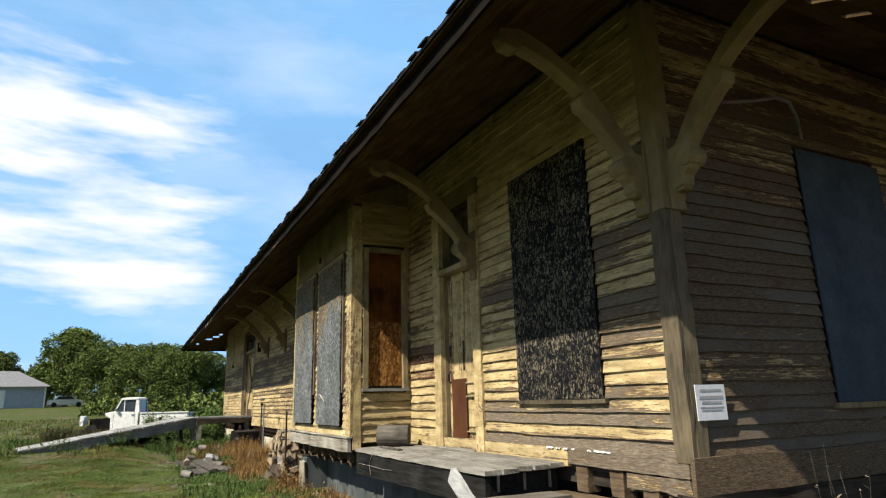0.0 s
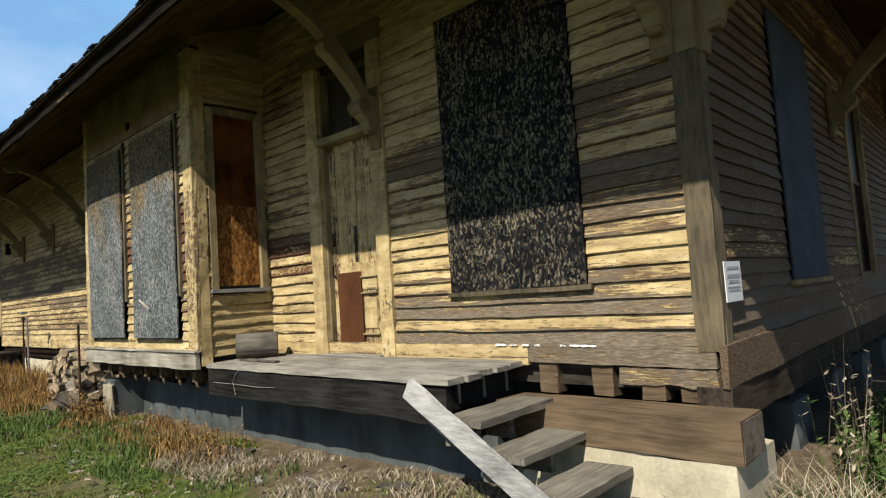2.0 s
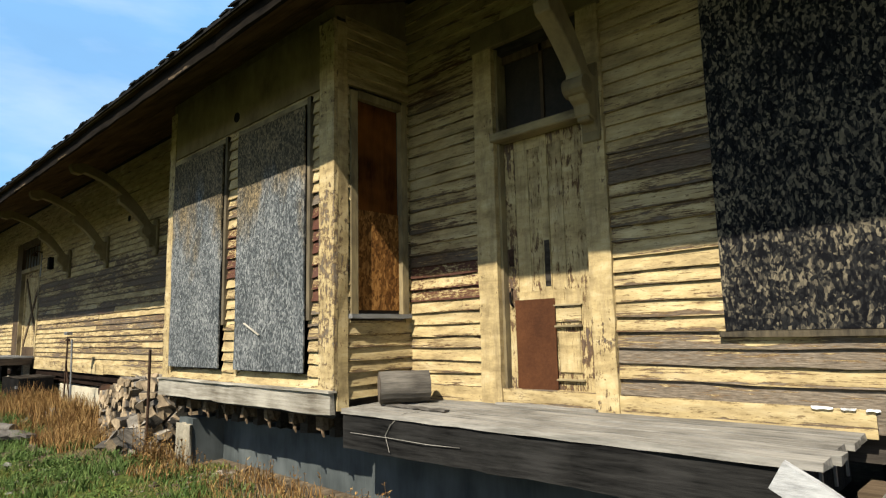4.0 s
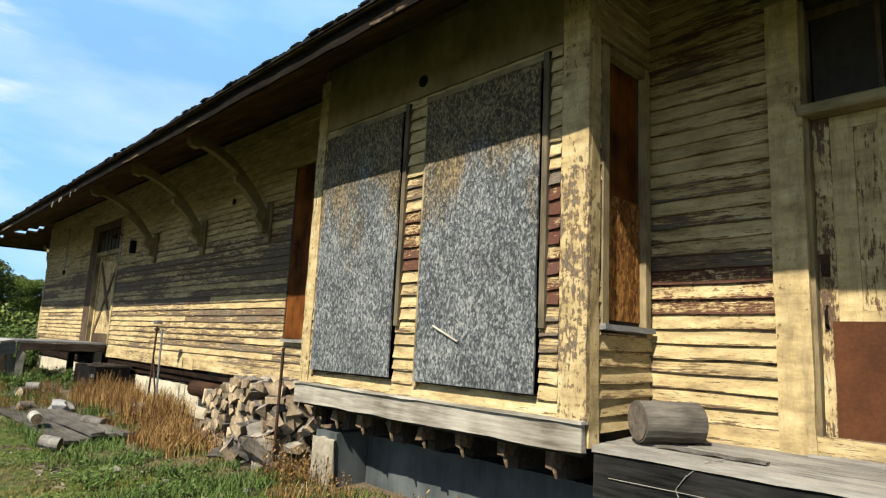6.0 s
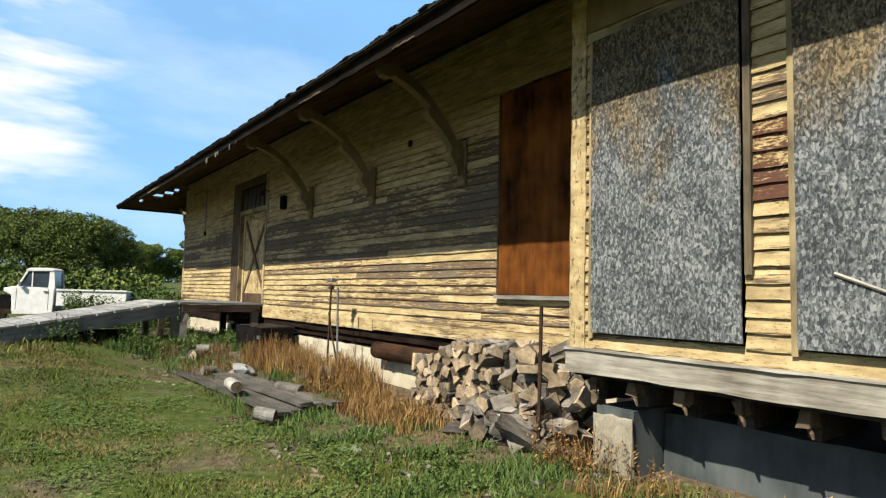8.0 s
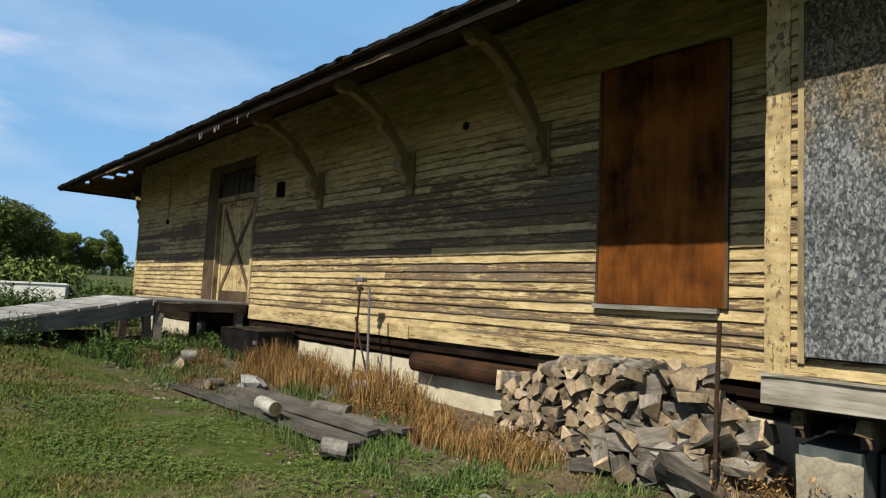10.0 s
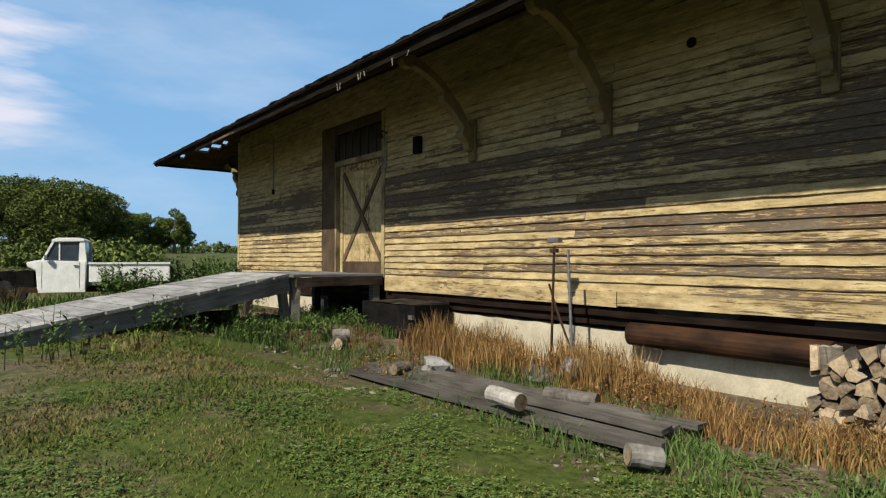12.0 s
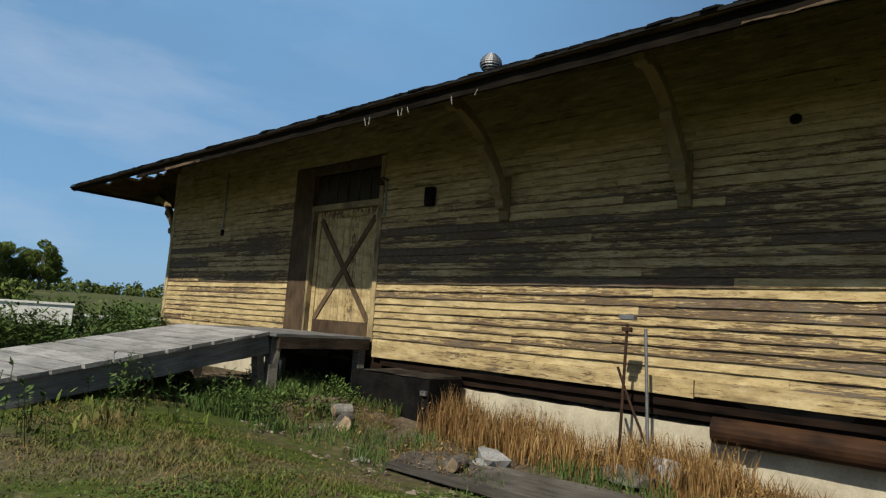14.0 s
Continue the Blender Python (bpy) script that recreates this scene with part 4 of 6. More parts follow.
t = thing("steps", (0, 0, 0), "grey open wooden steps up to the deck", "stairs")
for k, (z, y) in enumerate(((0.70, 4.46), (0.525, 4.17), (0.345, 3.88), (0.17, 3.60))):
    part("tread", rough_box(2.49 + 0.01 * k, 3.27 + 0.02 * k, y - 0.17, y + 0.13, z - 0.046, z, 0, 8, 0.003, 90 + k), M["step_wood"], t)
    part("riser", rough_box(2.53, 3.25, y + 0.105, y + 0.125, max(0.0, z - 0.19), z - 0.048, 0, 5, 0.002, 190 + k), M["char_wood"], t, "black rotting riser board")
    for x in (2.53, 2.86, 3.19):
        part("riser_block", rough_box(x, x + 0.045, y - 0.10, y + 0.16, max(0.0, z - 0.185), z - 0.048, 2, 2, 0.003, 95 + k), M["step_wood"], t)
def leaning_plank(x0, x1, p, q, width, seed):
    """A plank on edge from p to q, both (y, z)."""
    ln = math.hypot(q[0] - p[0], q[1] - p[1])
    bm = rough_box(x0, x1, 0, ln, -width / 2, width / 2, 1, 10, 0.004, seed)
    ang = math.atan2(q[1] - p[1], q[0] - p[0])
    bmesh.ops.transform(bm, matrix=Matrix.Translation((0, p[0], p[1])) @ Matrix.Rotation(ang, 4, "X"), verts=bm.verts)
    return bm


part("stringer", leaning_plank(2.44, 2.48, (3.44, 0.03), (4.86, 0.87), 0.13, 99), M["bleached"], t, "bleached side board")
part("stringer", leaning_plank(2.485, 2.515, (3.50, 0.0), (4.70, 0.70), 0.09, 100), M["grey_wood_x"], t)

# ---- more materials ----
M["white_paint"] = speckled("chalky_white_paint", (0.55, 0.55, 0.51), (0.80, 0.80, 0.77), 4.0, 0.5, 0.0, 0.1)
M["sign"] = speckled("white_sign_sheet", (0.45, 0.46, 0.48), (0.56, 0.57, 0.60), 5.0, 0.6, 0.0, 0.05)
M["ink"] = speckled("grey_ink", (0.20, 0.20, 0.21), (0.33, 0.33, 0.34), 20.0, 0.7, 0.0, 0.05)
M["old_plank"] = wood("dark_grey_planks", (0.032, 0.028, 0.023), (0.105, 0.096, 0.083), (40, 3, 40), 0.92, 0.4, 0.6)
M["ramp_plank"] = wood("sun_bleached_ramp_planks", (0.10, 0.098, 0.092), (0.31, 0.305, 0.29), (40, 3, 40), 0.9, 0.4)
M["bark"] = speckled("grey_bark", (0.045, 0.040, 0.034), (0.135, 0.122, 0.105), 9.0, 0.95, 0.0, 0.8)
M["log_bark"] = wood("grey_barkless_log", (0.035, 0.031, 0.026), (0.15, 0.135, 0.112), (4, 30, 30), 0.95, 0.45)
M["cut_wood"] = wood("sawn_log_end", (0.055, 0.040, 0.026), (0.34, 0.262, 0.168), (18, 18, 18), 0.9, 0.5, 1.2)
M["split_wood"] = wood("split_grey_firewood", (0.020, 0.017, 0.014), (0.215, 0.190, 0.155), (4, 34, 34), 0.9, 0.5, 1.1)
M["birch"] = speckled("pale_birch_bark", (0.15, 0.14, 0.12), (0.36, 0.34, 0.30), 9.0, 0.85)
M["tyre"] = speckled("dusty_rubber", (0.012, 0.012, 0.012), (0.035, 0.034, 0.032), 8.0, 0.9)
M["window_glass"] = speckled("dark_car_glass", (0.02, 0.03, 0.04), (0.05, 0.065, 0.08), 2.0, 0.1, 0.0, 0.02)
M["blue_wall"] = speckled("pale_blue_grey_siding", (0.25, 0.29, 0.33), (0.34, 0.38, 0.42), 2.0, 0.8, 0.0, 0.1)
M["grey_roof"] = speckled("grey_roof_shingles", (0.13, 0.13, 0.135), (0.20, 0.20, 0.21), 3.0, 0.9)
M["gravel"] = speckled("pale_gravel", (0.25, 0.245, 0.23), (0.40, 0.39, 0.36), 1.5, 0.95)
M["plastic"] = speckled("crumpled_pale_sheet", (0.12, 0.12, 0.118), (0.30, 0.30, 0.29), 8.0, 0.5)


def leaf_material(name, dark, mid, light):
    m = Nodes(name, 0.75)
    c = m.ramp(m.geo.outputs["Random Per Island"], [(0.0, dark), (0.55, mid), (1.0, light)])
    patch = m.noise(m.coords((0.5, 0.5, 0.5), 10.0), 1.0, 3)
    c = m.mix(m.ramp(patch, [(0.35, 0.45), (0.65, 0.0)]), c, dark)
    return m.done(c)


M["litter"] = leaf_material("bark_and_wood_litter", (0.03, 0.022, 0.015), (0.11, 0.085, 0.06), (0.30, 0.26, 0.21))
M["leaf"] = leaf_material("broad_leaves", (0.034, 0.050, 0.012), (0.086, 0.118, 0.026), (0.175, 0.205, 0.052))
M["leaf_pale"] = leaf_material("paler_leaves", (0.045, 0.070, 0.013), (0.095, 0.130, 0.026), (0.16, 0.195, 0.045))
m = Nodes("lawn_blades", 0.75)
blade = m.ramp(m.geo.outputs["Random Per Island"], [(0.0, (0.026, 0.047, 0.006)), (0.55, (0.064, 0.096, 0.012)), (1.0, (0.125, 0.142, 0.034))])
dry = m.noise(m.coords((1.1, 1.1, 1.1)), 1.0, 5, 0.65)
M["grass"] = m.done(m.mix(m.ramp(dry, [(0.46, 0.0), (0.60, 0.80)]), blade, (0.160, 0.118, 0.052)))
M["straw"] = leaf_material("dry_straw_weeds", (0.075, 0.038, 0.013), (0.20, 0.112, 0.038), (0.37, 0.25, 0.10))
M["pale_straw"] = leaf_material("bleached_straw", (0.10, 0.080, 0.055), (0.24, 0.198, 0.138), (0.42, 0.365, 0.28))
M["brown_weed"] = leaf_material("brown_green_weeds", (0.022, 0.022, 0.010), (0.058, 0.058, 0.022), (0.12, 0.105, 0.04))
M["clover"] = leaf_material("clover_leaves", (0.036, 0.066, 0.012), (0.080, 0.125, 0.027), (0.15, 0.195, 0.055))
M["weed"] = leaf_material("green_weeds", (0.028, 0.055, 0.012), (0.065, 0.105, 0.025), (0.12, 0.16, 0.05))


def gz(x, y):
    return ground_z(x, y)


# ---- things on and by the wall ----
t = thing("notice_sign", (3.74, SY - 0.052, 1.415), "white notice sheet on the end wall with grey lines of print", "sign")
part("sheet", box(-0.15, 0.15, -0.006, 0.0, -0.125, 0.125), M["sign"], t)
for z, a, b, h in ((0.085, -0.11, 0.11, 0.016), (0.035, -0.12, 0.12, 0.022), (0.0, -0.10, 0.10, 0.018), (-0.035, -0.12, 0.115, 0.008), (-0.055, -0.11, 0.10, 0.008)):
    part("print_line", box(a, b, -0.0085, -0.0065, z - h / 2, z + h / 2), M["ink"], t)
t = thing("conduit", (0, 0, 0), "bent pale conduit pipe on the end wall", "pipe")
part("pipe", tube([(4.30, SY - 0.08, 3.90), (4.7, SY - 0.09, 3.99), (5.05, SY - 0.09, 4.10), (5.23, SY - 0.09, 4.08), (5.30, SY - 0.09, 3.95), (5.31, SY - 0.09, 3.72)], 0.018, 8), M["steel"], t)
t = thing("wall_lamp", (WX - 0.02, 21.42, 3.66), "small rusty lamp beside the freight door", "lamp")
part("arm", tube([(0, 0, 0), (-0.12, 0, 0.03), (-0.16, 0, -0.02)], 0.012, 6), M["rust"], t)
part("shade", tube([(-0.16, 0, -0.02), (-0.16, 0, -0.10)], 0.035, 10, 2.0), M["rust"], t)
part("cable", tube([(0.0, 0.02, 0.0), (-0.01, 0.02, -0.6)], 0.014, 6), M["steel"], t)
t = thing("meter_box", (WX - 0.02, 20.43, 3.30), "small dark box mounted on the wall", "box")
part("case", box(-0.10, 0, -0.08, 0.08, -0.14, 0.14, 0.01), M["black"], t)
t = thing("drop_pipe", (WX - 0.03, 26.45, 0), "thin pipe hanging down from the eave", "pipe")
part("pipe", tube([(-0.02, 0, 4.4), (-0.02, 0, 3.1)], 0.015, 8), M["steel"], t)
part("fitting", tube([(-0.02, 0, 3.1), (-0.02, 0, 2.98)], 0.035, 8), M["black"], t)
for k, (fx, y, z) in enumerate(((BAYX, 9.96, 3.84), (WX, 15.62, 3.67))):
    t = thing("knot_vent", (fx - 0.022, y, z), "round dark hole collar in the upper wall", "vent")
    part("collar", tube([(0, 0, 0), (-0.012, 0, 0)], 0.055, 12), M["black"], t)
t = thing("roof_vent", (5.5, 21.0, slope_z(5.5 - EAVE_W)), "round galvanised turbine vent on the roof", "vent")
part("neck", tube([(0, 0, -0.1), (0, 0, 0.36)], 0.14, 16), M["steel"], t)
bm = bmesh.new()
for k in range(9):
    a = math.pi * k / 8
    add_tube(bm, [(0, 0, 0.36 + 0.36 * k / 9), (0, 0, 0.36 + 0.36 * (k + 0.8) / 9)], 0.10 + 0.11 * math.sin(a), 18)
part("turbine", bm, M["steel"], t)

t = thing("log_section", pose(3.18, 7.90, 0.905 + 0.135, 0, 0, -35), "short thick grey log lying on the deck", "log")
bm = tube([(-0.24, 0, 0), (-0.08, 0.004, 0.003), (0.05, -0.003, 0), (0.18, 0, 0)], 0.133, 18)
part("bark", bm, M["log_bark"], t)
part("sawn_end", tube([(-0.244, 0, 0), (-0.240, 0, 0)], 0.122, 18), M["bark_end"], t, "pale cracked sawn end")
t = thing("bark_scrap", (3.0, 7.6, 0.902), "thin strips of bark lying on the deck", "bark")
part("strip", rough_box(-0.06, 0.0, -0.35, 0.3, 0.0, 0.012, 1, 7, 0.006, 3), M["bark"], t)
t = thing("wire", (0, 0, 0), "loose pale wire looped over the deck edge", "wire")
part("strand", tube([(2.728, 8.1, 0.70), (2.722, 7.6, 0.705), (2.722, 7.2, 0.70), (2.725, 6.9, 0.71)], 0.003, 5), M["grey_wood"], t)
part("loop", tube([(2.722, 7.62, 0.60), (2.718, 7.66, 0.72), (2.716, 7.60, 0.80), (2.74, 7.50, 0.89), (2.9, 7.45, 0.905)], 0.003, 5), M["grey_wood"], t)

# ---- firewood ----


def split_log(kind, seed):
    rnd = random.Random(seed)
    outline = {"wedge": [(-0.09, -0.05), (0.09, -0.06), (0.02, 0.10)], "half": [(-0.10, -0.05), (0.10, -0.05), (0.085, 0.03), (0.0, 0.075), (-0.085, 0.03)],
               "quarter": [(-0.07, -0.07), (0.10, -0.06), (0.07, 0.05), (-0.05, 0.10)], "slab": [(-0.13, -0.035), (0.13, -0.04), (0.12, 0.03), (-0.11, 0.045)], "billet": [(-0.08, -0.07), (0.06, -0.09), (0.10, 0.0), (0.05, 0.09), (-0.06, 0.08)]}[kind]
    t = thing("firewood_log", (0, 0, 0), "split weathered grey firewood piece in the pile", "firewood", "firewood in the pile")
    bm = bmesh.new()
    rings = []
    for i in range(7):
        x = -0.2 + 0.4 * i / 6
        sx, tw = 1 + rnd.uniform(-0.1, 0.1), rnd.uniform(-0.12, 0.12)
        rings.append([bm.verts.new((x + (rnd.uniform(-0.015, 0.015) if i in (0, 6) else 0), (u * math.cos(tw) - v * math.sin(tw)) * sx + rnd.uniform(-0.008, 0.008), (u * math.sin(tw) + v * math.cos(tw)) * sx + rnd.uniform(-0.008, 0.008))) for u, v in outline])
    for r0, r1 in zip(rings, rings[1:]):
        for k in range(len(outline)):
            bm.faces.new((r0[k], r0[(k + 1) % len(outline)], r1[(k + 1) % len(outline)], r1[k]))
    bm.faces.new(rings[-1])
    bm.faces.new(rings[0][::-1])
    bmesh.ops.recalc_face_normals(bm, faces=bm.faces)
    part("wood", bm, M["split_wood"], t)
    cap = bmesh.new()
    f0 = [cap.verts.new((v[0] - 0.218, v[1] * 0.97, v[2] * 0.97)) for v in [(0, *o) for o in outline]]
    f1 = [cap.verts.new((v[0] - 0.190, v[1] * 0.97, v[2] * 0.97)) for v in [(0, *o) for o in outline]]
    cap.faces.new(f0)
    cap.faces.new(f1[::-1])
    for k in range(len(outline)):
        cap.faces.new((f0[k], f0[(k + 1) % len(outline)], f1[(k + 1) % len(outline)], f1[k]))
    bmesh.ops.recalc_face_normals(cap, faces=cap.faces)
    part("sawn_end", cap, M["cut_wood"], t)
    if kind in ("half", "billet", "quarter"):
        arc = outline[-3:]
        rind = bmesh.new()
        add_prism(rind, [(u * 1.0, v * 1.0) for u, v in arc] + [(u * 1.11, v * 1.11) for u, v in arc[::-1]], Matrix(((0, 0, 0.195, 0), (1, 0, 0, 0), (0, 1, 0, 0), (0, 0, 0, 1))))
        part("bark", rind, M["bark"], t, "grey cracked bark")
    return t


rnd = random.Random(11)
designs = [split_log(k, 200 + n) for n, k in enumerate(("wedge", "half", "quarter", "slab", "billet", "wedge", "quarter", "half"))]
first = [True] * len(designs)


def pile_top(y):
    """Height of the heap along the wall."""
    if y < 12.35:
        return 0.30 + (y - 11.85) * 1.0
    if y < 13.4:
        return 0.86
    return 0.86 - (y - 13.4) * 0.36


def put_log(x, y, z, m):
    k = rnd.randrange(len(designs))
    place = Matrix.Translation((x, y, z)) @ m
    if first[k]:
        first[k] = False
        designs[k].matrix_basis = place
    else:
        copy_thing(designs[k], place).matrix_basis = place


row = 0
for layer, (x, dy, dz) in enumerate(((2.98, 0.120, 0.086), (3.34, 0.17, 0.11))):
    z = 0.11
    while z < 0.90:
        y = 12.0 + (0.06 if row % 2 else 0)
        while y < 14.25 - 0.12 * z:
            if z < pile_top(y) + gz(3, y) - 0.03 * layer:
                loose = y < 12.75
                ang = rnd.uniform(25, 115) if loose else rnd.uniform(-14, 14)
                s = rnd.uniform(0.75, 1.1) if loose else rnd.uniform(0.56, 0.86)
                m = pose(0, 0, 0, rnd.uniform(0, 360), rnd.uniform(-24, 24) if loose else rnd.uniform(-6, 6), ang)
                put_log(x + rnd.uniform(-0.07, 0.05) - z * 0.02, y, z + rnd.uniform(-0.012, 0.012), m @ Matrix.Diagonal((1.3 if loose else 1.0, s, s, 1)))
                if loose:
                    y += 0.05
            y += rnd.uniform(0.9, 1.15) * dy
        z += dz
        row += 1
for k in range(26):
    y = rnd.uniform(11.95, 12.95)
    put_log(2.66 + rnd.uniform(-0.12, 0.12) + 0.1 * (k % 3), y, 0.11 + 0.10 * (k % 4), pose(0, 0, 0, rnd.uniform(0, 360), rnd.uniform(-35, 35), rnd.uniform(20, 150)) @ Matrix.Diagonal((1.35, 0.78, 0.78, 1)))
for k in range(9):
    put_log(2.95 + rnd.uniform(-0.1, 0.1), 12.4 + 0.13 * k, 0.87 + rnd.uniform(-0.03, 0.05), pose(0, 0, 0, rnd.uniform(0, 360), rnd.uniform(-25, 25), rnd.uniform(20, 120)) @ Matrix.Diagonal((0.95, 0.75, 0.75, 1)))

# ---- metal and scrap along the foundation ----
t = thing("stake", (2.60, 11.98, 0), "thin rusty iron stake standing in the soil", "stake")
part("rod", tube([(0, 0, -0.2), (0.01, 0.0, 0.7), (0.0, -0.02, 1.36)], 0.017, 7), M["rust"], t)
t = thing("rusty_beam", (3.50, 15.33, 0.57), "rusty rounded iron trough lying along the sill", "beam")
outline = [(0.135 * math.cos(k * math.pi / 9), 0.128 * math.sin(k * math.pi / 9)) for k in range(18)]
bm = bmesh.new()
add_prism(bm, outline, Matrix(((0.85, 0, 0, 0), (0, 0, 1.02, 0), (0, 1, 0, 0), (0, 0, 0, 1))))
part("shell", bm, M["trough"], t)
part("lug", box(-0.05, 0.07, 0.6, 0.7, -0.14, -0.11), M["rust"], t)
t = thing("jack_stand", (3.05, 17.08, 0.06), "rusty iron rods leaning together with a small grey head", "jack")
part("rod", tube([(0, 0.06, -0.1), (0.0, 0.0, 1.50)], 0.016, 7), M["rust"], t)
part("head", box(-0.05, 0.05, -0.09, 0.07, 1.54, 1.60, 0.008), M["steel"], t, "grey metal head")
part("collar", box(-0.03, 0.03, -0.05, 0.05, 1.42, 1.47, 0.006), M["rust"], t)
part("brace", tube([(0.03, -0.32, 0.1), (0.02, -0.02, 0.75), (0.02, 0.10, 1.05)], 0.014, 6), M["rust"], t)
t = thing("pole", (3.08, 16.86, 0.06), "slim grey metal pole leaning by the rusty rods", "pole")
part("shaft", tube([(0, -0.03, -0.1), (0, 0.0, 0.7), (-0.01, 0.03, 1.46)], 0.018, 8), M["steel"], t)
part("foot", tube([(0, -0.03, -0.02), (-0.12, -0.05, 0.05), (-0.2, -0.02, 0.0)], 0.02, 6), M["rust"], t)
rnd = random.Random(21)
for k in range(5):
    x = 1.28 + k * 0.165
    t = thing("plank", pose(x, 14.75 + rnd.uniform(-0.12, 0.2) + 1.95, gz(x, 16.5) + 0.055 + (0.035 if k == 2 else 0), rnd.uniform(-0.4, 0.4), rnd.uniform(-3, 3), 2.5 + rnd.uniform(-0.8, 0.8)), "long weathered grey plank lying in the weeds", "plank", "planks on the ground")
    part("board", rough_box(-0.075, 0.075, -1.95, 1.95, -0.02, 0.022, 1, 14, 0.006, 120 + k), M["old_plank"], t)
for name, place, r, ln, mat, label in (("birch_log", pose(1.22, 16.02, 0.225, 0, 0, -95), 0.075, 0.40, "birch", "short pale birch log lying on the planks"), ("log_chunk", pose(1.13, 14.62, 0.10, 0, 8, -38), 0.075, 0.22, "stone", "short grey log chunk in the grass"), ("dark_log", pose(1.93, 15.9, 0.15, 0, 0, -75), 0.07, 0.5, "bark", "dark short log on the planks"), ("log_chunk", pose(1.45, 17.95, 0.18, 0, 0, 10), 0.07, 0.2, "bark", "dark log end among the weeds"), ("log_chunk", pose(1.95, 20.2, 0.30, 0, 0, -20), 0.08, 0.22, "stone", "pale grey log chunk by the ramp"), ("log_chunk", pose(1.75, 19.9, 0.22, 0, 0, 40), 0.10, 0.22, "bark", "grey hollow log chunk by the ramp")):
    t = thing(name, place, label, "log")
    part("bark", tube([(-ln / 2, 0, 0), (-ln / 6, 0.006, 0.004), (ln / 6, -0.005, 0), (ln / 2, 0, 0)], r, 14), M[mat], t)
    part("sawn_end", tube([(-ln / 2 - 0.004, 0, 0), (-ln / 2, 0, 0)], r * 0.92, 14), M["cut_wood"], t)
    part("sawn_end", tube([(ln / 2, 0, 0), (ln / 2 + 0.004, 0, 0)], r * 0.92, 14), M["cut_wood"], t)


def crumple(name, place, size, mat, label, category, seed):
    rnd = random.Random(seed)
    bm = bmesh.new()
    bmesh.ops.create_icosphere(bm, subdivisions=2, radius=1.0)
    for v in bm.verts:
        k = rnd.uniform(0.55, 1.15)
        v.co = Vector((v.co.x * size[0] * k, v.co.y * size[1] * k, max(-0.3, v.co.z) * size[2] * k))
    t = thing(name, place, label, category)
    part("body", bm, mat, t)


crumple("crumpled_sheet", (1.93, 17.92, gz(1.9, 17.9) + 0.07), (0.20, 0.26, 0.15), M["plastic"], "crumpled pale plastic sheet on the planks", "rubbish", 1)
crumple("crumpled_sheet", (2.75, 16.55, gz(2.7, 16.5) + 0.08), (0.16, 0.24, 0.20), M["plastic"], "crumpled pale sheet by the leaning pole", "rubbish", 2)
crumple("stump", (2.55, 16.75, gz(2.5, 16.8) + 0.05), (0.22, 0.30, 0.15), M["bark"], "grey twisted root stump in dry weeds", "stump", 3)
rnd = random.Random(31)
for k in range(26):
    x, y = (rnd.uniform(1.1, 2.6), rnd.uniform(11.0, 14.6)) if k < 12 else (rnd.uniform(1.2, 2.6), rnd.uniform(5.0, 10.5)) if k < 19 else (rnd.uniform(1.0, 2.2), rnd.uniform(18.6, 20.8))
    crumple("stone", (x, y, gz(x, y) + 0.005), (rnd.uniform(0.025, 0.075), rnd.uniform(0.025, 0.07), rnd.uniform(0.015, 0.045)), M["stone"], "small grey broken stone lying on the soil", "stone", 300 + k)
for k in range(7):
    x, y = rnd.uniform(2.25, 2.85), rnd.uniform(5.2, 9.6)
    t = thing("wood_scrap", pose(x, y, gz(x, y) + 0.02, 0, rnd.uniform(-6, 6), rnd.uniform(-40, 40)), "flat grey scrap of board on the soil", "wood scrap")
    part("board", rough_box(-0.06, 0.06, -rnd.uniform(0.08, 0.24), 0.14, -0.01, 0.010, 1, 5, 0.006, 330 + k), M["old_plank"], t)

t = thing("black_tank", (3.2, 20.35, gz(3.2, 20.35) - 0.05), "low black metal tank with a sheet of scrap on top", "tank")
part("body", rough_box(-0.35, 0.30, -0.75, 0.75, 0.0, 0.56, 1, 6, 0.01, 140), M["black"], t)
part("lid", rough_box(-0.36, 0.33, -0.70, 0.50, 0.57, 0.59, 1, 6, 0.012, 141), M["dark_wood"], t, "warped dark sheet lid")
part("tap", box(-0.39, -0.35, -0.72, -0.62, 0.36, 0.42), M["steel"], t)

# ---- freight landing and ramp ----
t = thing("freight_landing", (0, 0, 0), "low plank landing in front of the freight door", "platform")
part("edge_beam", rough_box(1.85, 3.50, 21.50, 21.56, 0.95, 1.10, 0, 10, 0.006, 150), M["dark_wood_x"], t)
for k in range(12):
    a = 21.52 + k * 0.215
    part("plank", rough_box(1.80, 3.52, a, a + 0.205, 1.105, 1.145, 0, 6, 0.003, 151 + k), M["grey_wood_x"], t)
for k, (x, y) in enumerate(((3.40, 21.62), (1.95, 21.80), (1.95, 23.9), (3.40, 23.9))):
    part("post", rough_box(x - 0.07, x + 0.07, y - 0.07, y + 0.07, 0.0, 1.10, 2, 5, 0.008, 165 + k), M["grey_wood"] if k < 2 else M["dark_wood"], t)
RA, RD = Vector((1.80, 21.72, 1.165)), Vector((-4.58, -0.74, -0.745)).normalized()
RN = Vector((-RD.y, RD.x, 0)).normalized() * -1
if RN.y < 0:
    RN = -RN
RU = RD.cross(RN).normalized()
if RU.z < 0:
    RU = -RU
RM = Matrix(((RD.x, RN.x, RU.x, RA.x), (RD.y, RN.y, RU.y, RA.y), (RD.z, RN.z, RU.z, RA.z), (0, 0, 0, 1)))
